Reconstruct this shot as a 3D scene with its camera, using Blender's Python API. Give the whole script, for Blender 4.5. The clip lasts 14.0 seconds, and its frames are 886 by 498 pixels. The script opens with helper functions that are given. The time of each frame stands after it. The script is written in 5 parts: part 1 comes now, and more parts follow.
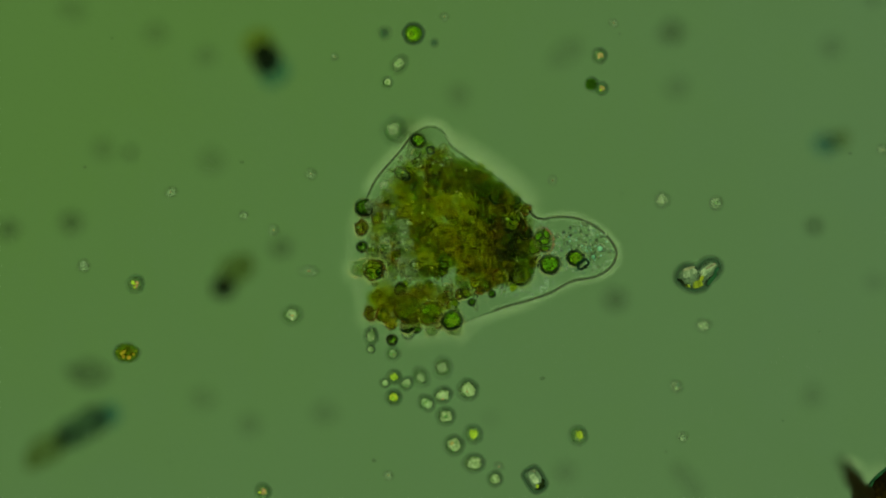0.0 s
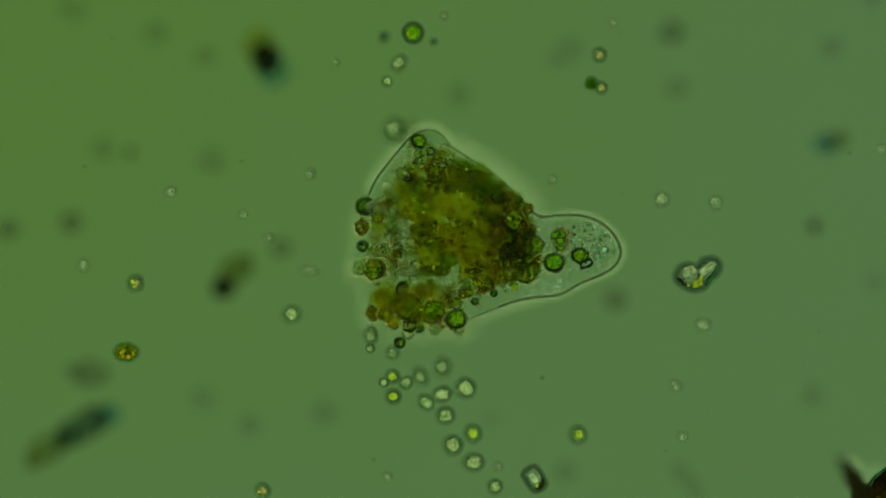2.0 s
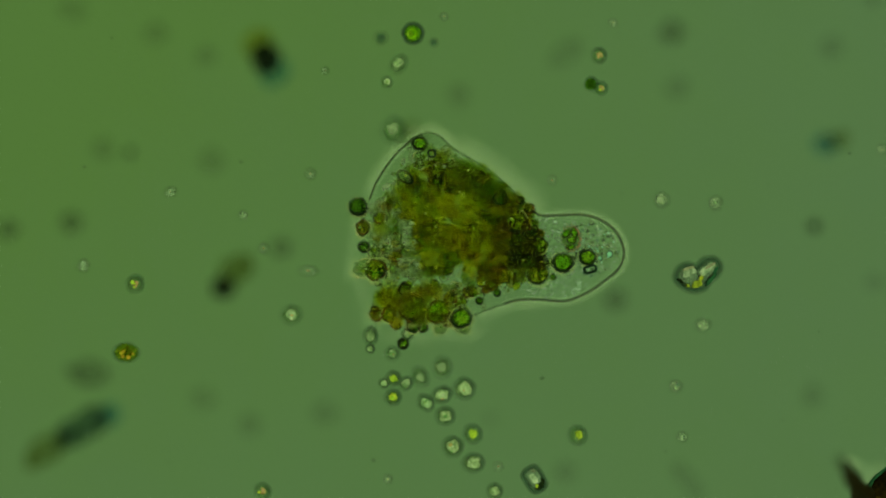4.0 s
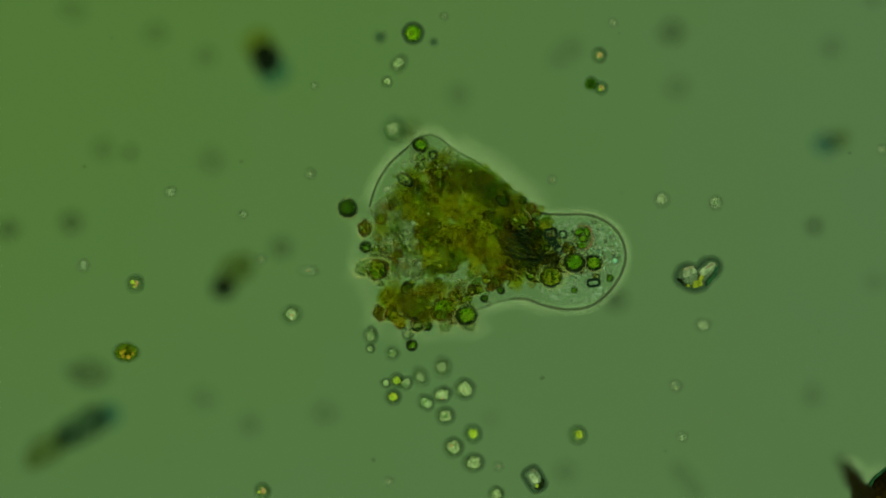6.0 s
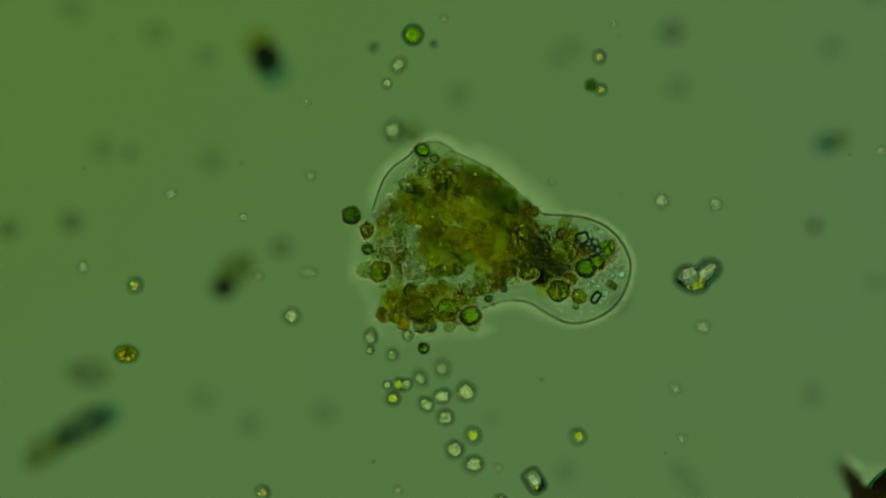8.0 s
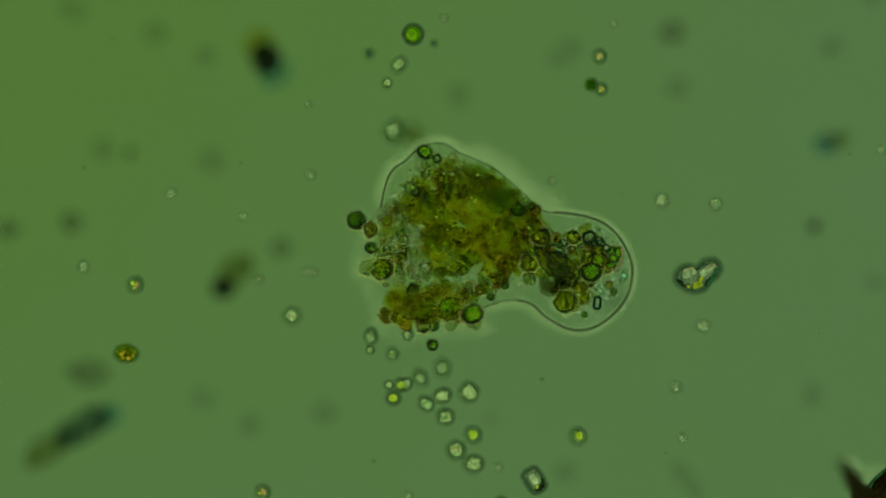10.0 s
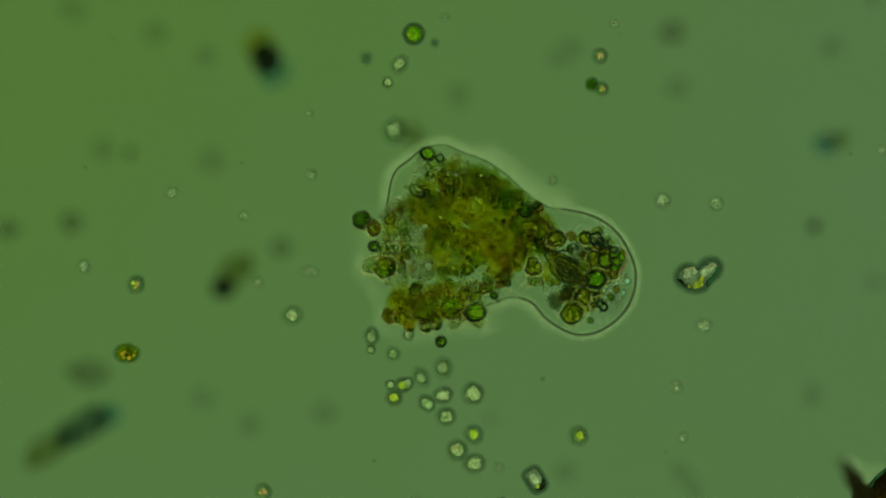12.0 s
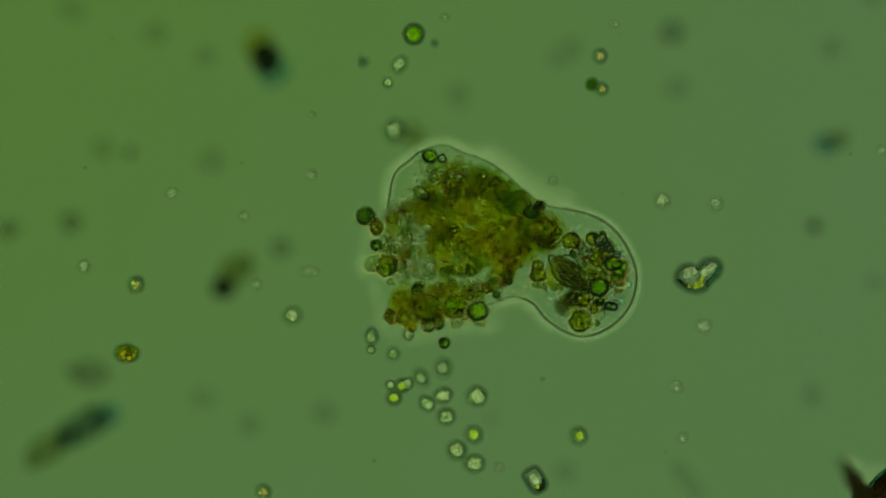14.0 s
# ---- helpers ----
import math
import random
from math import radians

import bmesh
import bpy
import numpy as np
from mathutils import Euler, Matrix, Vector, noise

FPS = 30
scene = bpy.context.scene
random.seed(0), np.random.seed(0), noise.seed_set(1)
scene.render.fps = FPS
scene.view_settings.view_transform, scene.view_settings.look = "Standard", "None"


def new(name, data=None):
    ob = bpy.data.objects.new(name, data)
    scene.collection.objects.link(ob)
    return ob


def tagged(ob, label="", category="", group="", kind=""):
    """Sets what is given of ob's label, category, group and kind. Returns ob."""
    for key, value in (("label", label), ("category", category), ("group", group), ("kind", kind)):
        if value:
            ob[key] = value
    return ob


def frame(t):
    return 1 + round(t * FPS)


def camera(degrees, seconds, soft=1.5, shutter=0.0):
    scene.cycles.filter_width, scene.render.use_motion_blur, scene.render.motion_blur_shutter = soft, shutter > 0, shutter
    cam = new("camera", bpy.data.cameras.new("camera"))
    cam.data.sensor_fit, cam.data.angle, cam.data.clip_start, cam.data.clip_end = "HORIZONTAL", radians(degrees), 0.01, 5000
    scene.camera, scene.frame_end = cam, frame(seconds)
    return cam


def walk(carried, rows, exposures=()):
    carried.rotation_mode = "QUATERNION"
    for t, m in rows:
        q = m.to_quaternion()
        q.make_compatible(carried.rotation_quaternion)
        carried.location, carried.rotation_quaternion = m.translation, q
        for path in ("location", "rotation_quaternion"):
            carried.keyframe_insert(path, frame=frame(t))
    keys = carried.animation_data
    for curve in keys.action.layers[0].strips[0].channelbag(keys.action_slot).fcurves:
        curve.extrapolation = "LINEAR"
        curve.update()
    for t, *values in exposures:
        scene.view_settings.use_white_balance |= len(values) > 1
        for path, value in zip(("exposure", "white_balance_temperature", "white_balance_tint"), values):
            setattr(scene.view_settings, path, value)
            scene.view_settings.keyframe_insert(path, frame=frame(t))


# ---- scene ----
# A drop of pond water under a microscope, enlarged so that one metre is about fifty micrometres.
# Plan coordinates: x to the right, y towards the viewer's bottom edge, in steps of U metres.
U = 0.005
EYE = 3.92 / math.tan(radians(10))       # height of the lens over the slide
LAMP_Z = -6.5                            # top of the lamp's window, far under the slide
cam = camera(20, 14.0, soft=1.65)
cam.data.dof.use_dof = True
cam.data.dof.focus_distance = EYE - 0.16
cam.data.dof.aperture_fstop = 0.128


def at(x, y, z=0.0):
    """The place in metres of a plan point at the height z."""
    k = U * (EYE - z) / EYE
    return Vector(((x - 784) * k, (441 - y) * k, z))


def sway(t, dx, dy):
    """The microscope's tube rocks a little about the lamp's window."""
    k = U * (EYE - LAMP_Z) / -LAMP_Z
    eye = Vector((-dx * k, dy * k, EYE))
    way = Vector((0, 0, LAMP_Z)) - eye
    m = Euler((math.atan2(way.y, -way.z), math.atan2(-way.x, -way.z), 0)).to_matrix().to_4x4()
    return t, Matrix.Translation(eye) @ m


SWAY = [sway(0, 0.0, 0.0), sway(0.5, 1.1, 0.8), sway(1, 1.2, 0.5), sway(1.5, 0.6, 0.3), sway(2, -0.8, -1.2), sway(2.5, -1.2, -0.4), sway(3, -0.9, -0.2),
        sway(5.5, -0.9, -0.9), sway(6, -0.8, -0.8), sway(6.5, -2.6, -1.1), sway(7, -0.8, 1.2), sway(7.5, -1.1, 1.7), sway(8, -1.1, 2.2), sway(10.5, -0.4, 1.2),
        sway(11, 0.8, 2.0), sway(11.5, 0.3, 0.8), sway(12, 0.5, 0.6), sway(12.5, 1.2, 0.9), sway(13, -0.6, -0.3), sway(13.5, -0.6, 0.6), sway(14, 0.5, 0.9)]
walk(cam, SWAY)

# ---- light: the lamp under the stage and the soft light of the room ----
world = bpy.data.worlds.new("room_light")
scene.world = world
world.use_nodes = True
world.node_tree.nodes["Background"].inputs["Color"].default_value = (0.62, 0.92, 0.46, 1)
world.node_tree.nodes["Background"].inputs["Strength"].default_value = 0.85
scene.view_settings.exposure = 0.0
scene.cycles.transparent_max_bounces = 96


# ---- materials ----
def link(tree, a, b):
    tree.links.new(a, b)


def math_node(tree, op, a, b):
    n = tree.nodes.new("ShaderNodeMath")
    n.operation = op
    for i, v in enumerate((a, b)):
        if isinstance(v, (int, float)):
            n.inputs[i].default_value = v
        else:
            link(tree, v, n.inputs[i])
    return n.outputs[0]


def matter(name, dark, light, scale=8.0, alpha=1.0, grainy=0.0, bump=0.15, rough=0.55, shine=0.15, soft=False, spread=0.25, clear=None):
    """A grainy watery matter: two colours mixed by noise at two scales, tinted a little from thing to thing."""
    m = bpy.data.materials.new(name)
    m.use_nodes = True
    t = m.node_tree
    b = t.nodes["Principled BSDF"]
    co = t.nodes.new("ShaderNodeTexCoord").outputs["Object"]
    info = t.nodes.new("ShaderNodeObjectInfo")
    shift = t.nodes.new("ShaderNodeVectorMath")
    shift.operation = "ADD"
    comb = t.nodes.new("ShaderNodeCombineXYZ")
    link(t, math_node(t, "MULTIPLY", info.outputs["Random"], 37.0), comb.inputs[0])
    link(t, co, shift.inputs[0])
    link(t, comb.outputs[0], shift.inputs[1])
    big = t.nodes.new("ShaderNodeTexNoise")
    big.inputs["Scale"].default_value, big.inputs["Detail"].default_value = scale, 3
    fine = t.nodes.new("ShaderNodeTexNoise")
    fine.inputs["Scale"].default_value, fine.inputs["Detail"].default_value = scale * 5, 4
    for n in (big, fine):
        link(t, shift.outputs[0], n.inputs["Vector"])
    both = math_node(t, "ADD", math_node(t, "MULTIPLY", big.outputs["Fac"], 0.65), math_node(t, "MULTIPLY", fine.outputs["Fac"], 0.35))
    ramp = t.nodes.new("ShaderNodeMapRange")
    ramp.inputs["From Min"].default_value, ramp.inputs["From Max"].default_value = 0.38, 0.62
    link(t, both, ramp.inputs["Value"])
    mix = t.nodes.new("ShaderNodeMix")
    mix.data_type = "RGBA"
    mix.inputs["A"].default_value, mix.inputs["B"].default_value = (*dark, 1), (*light, 1)
    link(t, ramp.outputs[0], mix.inputs["Factor"])
    hsv = t.nodes.new("ShaderNodeHueSaturation")
    link(t, mix.outputs["Result"], hsv.inputs["Color"])
    link(t, math_node(t, "ADD", math_node(t, "MULTIPLY", info.outputs["Random"], 2 * spread), 1 - spread), hsv.inputs["Value"])
    link(t, math_node(t, "ADD", math_node(t, "MULTIPLY", math_node(t, "FRACT", math_node(t, "MULTIPLY", info.outputs["Random"], 13.7), 0.0), 0.05), 0.475), hsv.inputs["Hue"])
    link(t, hsv.outputs["Color"], b.inputs["Base Color"])
    b.inputs["Roughness"].default_value = rough
    b.inputs["Specular IOR Level"].default_value = shine
    b.inputs["IOR"].default_value = 1.38
    if bump:
        bn = t.nodes.new("ShaderNodeBump")
        bn.inputs["Strength"].default_value, bn.inputs["Distance"].default_value = bump, 0.02
        link(t, both, bn.inputs["Height"])
        link(t, bn.outputs[0], b.inputs["Normal"])
    if alpha < 1 or soft:
        a = math_node(t, "ADD", math_node(t, "MULTIPLY", math_node(t, "SUBTRACT", both, 0.5), grainy * 4), alpha)
        if soft:
            at_node = t.nodes.new("ShaderNodeAttribute")
            at_node.attribute_name = "soft"
            a = math_node(t, "MULTIPLY", a, at_node.outputs["Fac"])
        clamp = t.nodes.new("ShaderNodeClamp")
        link(t, a, clamp.inputs["Value"])
        if clear is None:
            link(t, clamp.outputs[0], b.inputs["Alpha"])
        else:                                # coloured jelly: what it does not scatter it lets through, tinted
            gel = t.nodes.new("ShaderNodeBsdfTransparent")
            tone = t.nodes.new("ShaderNodeMix")
            tone.data_type = "RGBA"
            tone.inputs["A"].default_value, tone.inputs["B"].default_value = (*clear[0], 1), (*clear[1], 1)
            link(t, math_node(t, "ADD", math_node(t, "MULTIPLY", ramp.outputs[0], 0.8), math_node(t, "MULTIPLY", info.outputs["Random"], 0.2)), tone.inputs["Factor"])
            if soft:
                thin = t.nodes.new("ShaderNodeMix")
                thin.data_type = "RGBA"
                thin.inputs["A"].default_value = (1, 1, 1, 1)
                link(t, at_node.outputs["Fac"], thin.inputs["Factor"])
                link(t, tone.outputs["Result"], thin.inputs["B"])
                link(t, thin.outputs["Result"], gel.inputs["Color"])
            else:
                link(t, tone.outputs["Result"], gel.inputs["Color"])
            both_ways = t.nodes.new("ShaderNodeMixShader")
            link(t, clamp.outputs[0], both_ways.inputs[0])
            link(t, gel.outputs[0], both_ways.inputs[1])
            link(t, b.outputs[0], both_ways.inputs[2])
            link(t, both_ways.outputs[0], t.nodes["Material Output"].inputs["Surface"])
    return m


def lamp_window_material():
    """The lit window of the lamp: greener on one side, greyer on the other."""
    m = bpy.data.materials.new("lamp_window_light")
    m.use_nodes = True
    t = m.node_tree
    t.nodes.remove(t.nodes["Principled BSDF"])
    em = t.nodes.new("ShaderNodeEmission")
    co = t.nodes.new("ShaderNodeTexCoord").outputs["Object"]
    sep = t.nodes.new("ShaderNodeSeparateXYZ")
    link(t, co, sep.inputs[0])
    noise_tex = t.nodes.new("ShaderNodeTexNoise")
    noise_tex.inputs["Scale"].default_value = 0.35
    noise_tex.inputs["Detail"].default_value = 1
    link(t, co, noise_tex.inputs["Vector"])
    f = math_node(t, "ADD", math_node(t, "MULTIPLY", sep.outputs[0], 0.092), math_node(t, "MULTIPLY", sep.outputs[1], -0.09))
    f = math_node(t, "ADD", f, math_node(t, "MULTIPLY", math_node(t, "MULTIPLY", sep.outputs[0], sep.outputs[1]), 0.022))
    mottle = t.nodes.new("ShaderNodeTexNoise")
    mottle.inputs["Scale"].default_value, mottle.inputs["Detail"].default_value = 2.2, 3
    link(t, co, mottle.inputs["Vector"])
    f = math_node(t, "ADD", f, math_node(t, "MULTIPLY", math_node(t, "SUBTRACT", mottle.outputs["Fac"], 0.45), 0.35))
    f = math_node(t, "ADD", f, math_node(t, "MULTIPLY", math_node(t, "SUBTRACT", noise_tex.outputs["Fac"], 0.5), 0.3))
    ramp = t.nodes.new("ShaderNodeMapRange")
    ramp.inputs["From Min"].default_value, ramp.inputs["From Max"].default_value = -0.6, 0.6
    link(t, f, ramp.inputs["Value"])
    mix = t.nodes.new("ShaderNodeMix")
    mix.data_type = "RGBA"
    mix.inputs["A"].default_value, mix.inputs["B"].default_value = (0.081, 0.179, 0.036, 1), (0.085, 0.173, 0.058, 1)
    link(t, ramp.outputs[0], mix.inputs["Factor"])
    link(t, mix.outputs["Result"], em.inputs["Color"])
    link(t, em.outputs[0], t.nodes["Material Output"].inputs["Surface"])
    return m


def clear_glass(name, ior, tint=(1, 1, 1)):
    m = bpy.data.materials.new(name)
    m.use_nodes = True
    b = m.node_tree.nodes["Principled BSDF"]
    b.inputs["Base Color"].default_value = (*tint, 1)
    b.inputs["Transmission Weight"].default_value = 1
    b.inputs["Roughness"].default_value = 0
    b.inputs["IOR"].default_value = ior
    return m


LAMP = lamp_window_material()
SLIDE = clear_glass("slide_glass_in_water", 1.08)
MEMBRANE = matter("cell_membrane", (0.022, 0.018, 0.006), (0.08, 0.056, 0.02), 12, bump=0, alpha=0.66, grainy=0.3, soft=True, spread=0.2, shine=0.02)
INNER_LINE = matter("painted_inner_line", (0.5, 0.62, 0.42), (0.7, 0.8, 0.58), 12, alpha=0.14, grainy=0.3, bump=0, soft=True, spread=0.05, shine=0.02)
MEMBRANE_THIN = matter("thin_cell_membrane", (0.03, 0.05, 0.02), (0.08, 0.1, 0.04), 12, bump=0, alpha=0.3, grainy=0.3, soft=True, spread=0.2, shine=0.02)
BODY_CLEAR = matter("clear_body_cytoplasm", (0.03, 0.06, 0.016), (0.60, 0.66, 0.36), 22, alpha=0.17, grainy=0.42, bump=0, soft=True, spread=0.05)
CYTOPLASM = matter("clear_cytoplasm", (0.03, 0.08, 0.05), (0.56, 0.68, 0.54), 20, alpha=0.17, grainy=0.55, bump=0, soft=True, spread=0.05)
# pale halo of refracted light along edges, put in as a milky film
HALO = matter("painted_pale_halo", (0.75, 0.8, 0.56), (0.85, 0.88, 0.64), 5, alpha=0.21, bump=0, soft=True, spread=0.02)
OLIVE = matter("olive_endoplasm", (0.08, 0.09, 0.003), (0.26, 0.25, 0.008), 22, alpha=0.09, grainy=0.44, clear=((0.92, 0.92, 0.38), (1.0, 1.0, 0.64)), spread=0.3, soft=True)
YELLOW = matter("yellow_olive_endoplasm", (0.15, 0.14, 0.005), (0.34, 0.315, 0.01), 22, alpha=0.14, grainy=0.35, clear=((0.98, 0.97, 0.32), (1.0, 1.0, 0.54)), spread=0.25, soft=True)
DARK = matter("dark_green_endoplasm", (0.028, 0.042, 0.005), (0.11, 0.14, 0.012), 22, alpha=0.09, grainy=0.57, clear=((0.72, 0.78, 0.36), (0.98, 0.99, 0.66)), spread=0.35, soft=True)
BROWN = matter("brown_endoplasm", (0.08, 0.07, 0.005), (0.22, 0.19, 0.012), 22, alpha=0.08, grainy=0.44, clear=((0.9, 0.88, 0.5), (1.0, 0.99, 0.75)), spread=0.3, soft=True)
PALE = matter("pale_grey_endoplasm", (0.12, 0.16, 0.08), (0.48, 0.5, 0.36), 14, alpha=0.18, grainy=0.3, clear=((0.90, 0.92, 0.82), (1.0, 1.0, 0.97)), spread=0.25)
ALGA_OLIVE = matter("olive_alga", (0.06, 0.09, 0.004), (0.32, 0.35, 0.012), 30, alpha=0.26, grainy=0.6, clear=((0.58, 0.74, 0.14), (0.95, 1.0, 0.42)), spread=0.3)
ALGA_YELLOW = matter("yellow_alga", (0.12, 0.12, 0.004), (0.36, 0.3, 0.012), 30, alpha=0.25, grainy=0.6, clear=((0.68, 0.74, 0.15), (0.97, 1.0, 0.4)), spread=0.25)
ALGA_LEAF = matter("leaf_green_alga", (0.05, 0.06, 0.002), (0.34, 0.35, 0.008), 26, alpha=0.3, grainy=0.6, clear=((0.76, 0.83, 0.14), (1.0, 1.0, 0.5)), spread=0.28)
ALGA_BROWN = matter("brown_alga", (0.04, 0.03, 0.003), (0.17, 0.13, 0.01), 30, alpha=0.2, grainy=0.6, clear=((0.62, 0.54, 0.16), (1.0, 0.93, 0.4)), spread=0.3)
ALGA_PALE = matter("pale_alga", (0.1, 0.14, 0.05), (0.34, 0.4, 0.2), 30, alpha=0.16, grainy=0.3, clear=((0.72, 0.8, 0.5), (1.0, 1.0, 0.85)), spread=0.2)
GREEN = matter("bright_green_chloroplast", (0.05, 0.14, 0.003), (0.22, 0.42, 0.008), 28, alpha=0.3, grainy=0.6, clear=((0.62, 0.9, 0.2), (0.95, 1.0, 0.4)), spread=0.25)
GREEN_DEEP = matter("deep_green_chloroplast", (0.012, 0.045, 0.003), (0.06, 0.13, 0.006), 28, alpha=0.3, grainy=0.3, clear=((0.42, 0.62, 0.14), (0.78, 0.93, 0.32)), spread=0.3)
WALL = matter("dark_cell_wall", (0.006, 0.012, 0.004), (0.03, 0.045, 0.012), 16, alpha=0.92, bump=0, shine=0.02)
CRYSTAL_EDGE = matter("black_green_crystal_edge", (0.003, 0.012, 0.006), (0.010, 0.030, 0.016), 16, alpha=0.92, bump=0, shine=0.02)
WALL_BROWN = matter("brown_cell_wall", (0.03, 0.016, 0.003), (0.14, 0.075, 0.016), 22, alpha=0.62, grainy=0.8, bump=0, shine=0.02)
HUSK_STUFF = matter("dark_husk", (0.06, 0.055, 0.003), (0.30, 0.26, 0.01), 16, alpha=0.26, grainy=0.3, clear=((0.74, 0.72, 0.3), (1.0, 0.99, 0.55)))
RUST = matter("rust_brown_edge", (0.03, 0.015, 0.002), (0.12, 0.06, 0.008), 20, alpha=0.6, grainy=0.6, bump=0, soft=True, shine=0.02)
OLIVE_EDGE = matter("dark_olive_edge", (0.012, 0.016, 0.003), (0.05, 0.055, 0.008), 20, alpha=0.66, grainy=0.5, bump=0, soft=True, shine=0.02)
BLACK_EDGE = matter("black_green_edge", (0.003, 0.008, 0.004), (0.014, 0.022, 0.008), 20, alpha=0.95, grainy=0.3, bump=0, soft=True, shine=0.02)
PINK_EDGE = matter("pinkish_edge", (0.16, 0.06, 0.03), (0.34, 0.16, 0.09), 16, alpha=0.4, grainy=0.4, bump=0, soft=True, shine=0.02)
FLAKE_DARK = matter("dark_brown_flake", (0.045, 0.045, 0.003), (0.14, 0.125, 0.006), 26, alpha=0.08, grainy=0.3, bump=0, clear=((0.80, 0.81, 0.44), (1.0, 1.0, 0.76)), spread=0.3)
FLAKE_MOSS = matter("mossy_flake", (0.02, 0.05, 0.01), (0.06, 0.11, 0.02), 26, alpha=0.08, grainy=0.3, bump=0, clear=((0.72, 0.82, 0.48), (0.97, 1.0, 0.74)), spread=0.3)
FLAKE_AMBER = matter("amber_flake", (0.16, 0.13, 0.004), (0.36, 0.30, 0.01), 26, alpha=0.12, grainy=0.4, bump=0, clear=((0.95, 0.92, 0.5), (1.0, 1.0, 0.8)), spread=0.2)
FLAKE_RUST = matter("rusty_flake", (0.06, 0.04, 0.002), (0.18, 0.12, 0.006), 26, alpha=0.08, grainy=0.4, bump=0, clear=((0.93, 0.86, 0.55), (1.0, 0.99, 0.85)), spread=0.25)
THREAD = matter("dark_thread", (0.006, 0.01, 0.002), (0.03, 0.035, 0.006), 16, alpha=0.62, grainy=0.5, bump=0, shine=0.02)
CELL_HALO = matter("painted_cell_halo", (0.42, 0.40, 0.14), (0.66, 0.58, 0.24), 12, alpha=0.2, grainy=0.3, bump=0, soft=True, spread=0.1, shine=0.02)
GLINT = matter("painted_edge_glint", (0.26, 0.32, 0.07), (0.6, 0.6, 0.22), 16, alpha=0.55, grainy=0.4, bump=0, spread=0.2)
MURK_RIB = matter("dark_olive_rib", (0.01, 0.012, 0.003), (0.05, 0.05, 0.008), 16, alpha=0.7, grainy=0.5, bump=0)
MURK = matter("murky_dark_matter", (0.008, 0.013, 0.004), (0.05, 0.055, 0.01), 13, alpha=0.3, grainy=0.3, clear=((0.42, 0.47, 0.3), (0.9, 0.92, 0.66)), spread=0.3, soft=True)
WALL_SOFT = matter("faint_cell_wall", (0.03, 0.025, 0.005), (0.10, 0.065, 0.015), 22, alpha=0.34, grainy=0.5, bump=0, shine=0.02)
# rims: dark refraction at cell and crystal edges, put into the colour
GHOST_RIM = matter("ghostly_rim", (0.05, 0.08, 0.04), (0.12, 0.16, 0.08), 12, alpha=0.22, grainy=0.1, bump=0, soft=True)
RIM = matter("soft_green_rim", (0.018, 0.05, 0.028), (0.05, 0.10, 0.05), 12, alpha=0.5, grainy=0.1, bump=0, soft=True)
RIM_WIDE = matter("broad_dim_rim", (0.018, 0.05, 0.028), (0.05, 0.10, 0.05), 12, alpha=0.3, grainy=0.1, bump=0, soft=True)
RIM_DARK = matter("painted_refraction_rim", (0.006, 0.025, 0.016), (0.025, 0.055, 0.035), 12, alpha=0.88, grainy=0.2, bump=0, soft=True)
GRAIN = matter("grey_green_cell", (0.10, 0.17, 0.07), (0.24, 0.32, 0.16), 20, alpha=0.4, grainy=0.3, clear=((0.7, 0.85, 0.6), (0.95, 1.0, 0.85)), spread=0.2)
GHOST = matter("ghostly_cell", (0.14, 0.2, 0.12), (0.4, 0.46, 0.33), 18, alpha=0.2, grainy=0.4, spread=0.1)
# cores: brightness of light focused by the cells, put into their colour
CORE_PALE = matter("pale_lit_core", (0.11, 0.21, 0.07), (0.60, 0.66, 0.40), 22, bump=0.3, spread=0.2, alpha=1.0, soft=True)
CORE_HAZE = matter("hazy_lit_core", (0.26, 0.35, 0.20), (0.50, 0.56, 0.36), 8, alpha=0.62, bump=0, soft=True, spread=0.1)
CORE_WHITE = matter("white_lit_core", (0.34, 0.42, 0.26), (0.66, 0.68, 0.46), 14, bump=0.2, spread=0.15, alpha=1.0, soft=True)
LEAF = matter("light_green_fleck", (0.12, 0.24, 0.06), (0.3, 0.46, 0.16), 14, bump=0.2, spread=0.2, alpha=1.0, soft=True)
CORE_YELLOW = matter("yellow_lit_core", (0.30, 0.38, 0.02), (0.62, 0.66, 0.06), 12, bump=0.2, spread=0.12, alpha=1.0, soft=True)
CORE_ORANGE = matter("orange_lit_core", (0.42, 0.26, 0.10), (0.74, 0.44, 0.22), 12, bump=0.2, spread=0.15, alpha=1.0, soft=True)
ORANGE_GRAIN = matter("orange_granule", (0.34, 0.22, 0.01), (0.62, 0.36, 0.03), 14, bump=0.2, spread=0.2)
CORE_FAINT = matter("faint_lit_core", (0.2, 0.3, 0.15), (0.55, 0.6, 0.42), 20, alpha=0.42, grainy=0.3, bump=0.2, spread=0.15)
GREEN_EDGE = matter("painted_green_edge", (0.01, 0.05, 0.02), (0.03, 0.12, 0.05), 12)
GREEN_CORE = matter("bright_green_centre", (0.10, 0.25, 0.004), (0.24, 0.40, 0.012), 14, bump=0.1, spread=0.15, alpha=0.55, soft=True)
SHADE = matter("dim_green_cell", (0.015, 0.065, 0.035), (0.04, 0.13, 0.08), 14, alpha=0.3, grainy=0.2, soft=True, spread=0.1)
CLEAR_CRYSTAL = matter("clear_crystal", (0.2, 0.28, 0.2), (0.5, 0.58, 0.46), 9, alpha=0.06, grainy=0.1, bump=0.1, shine=0.03, rough=0.4)
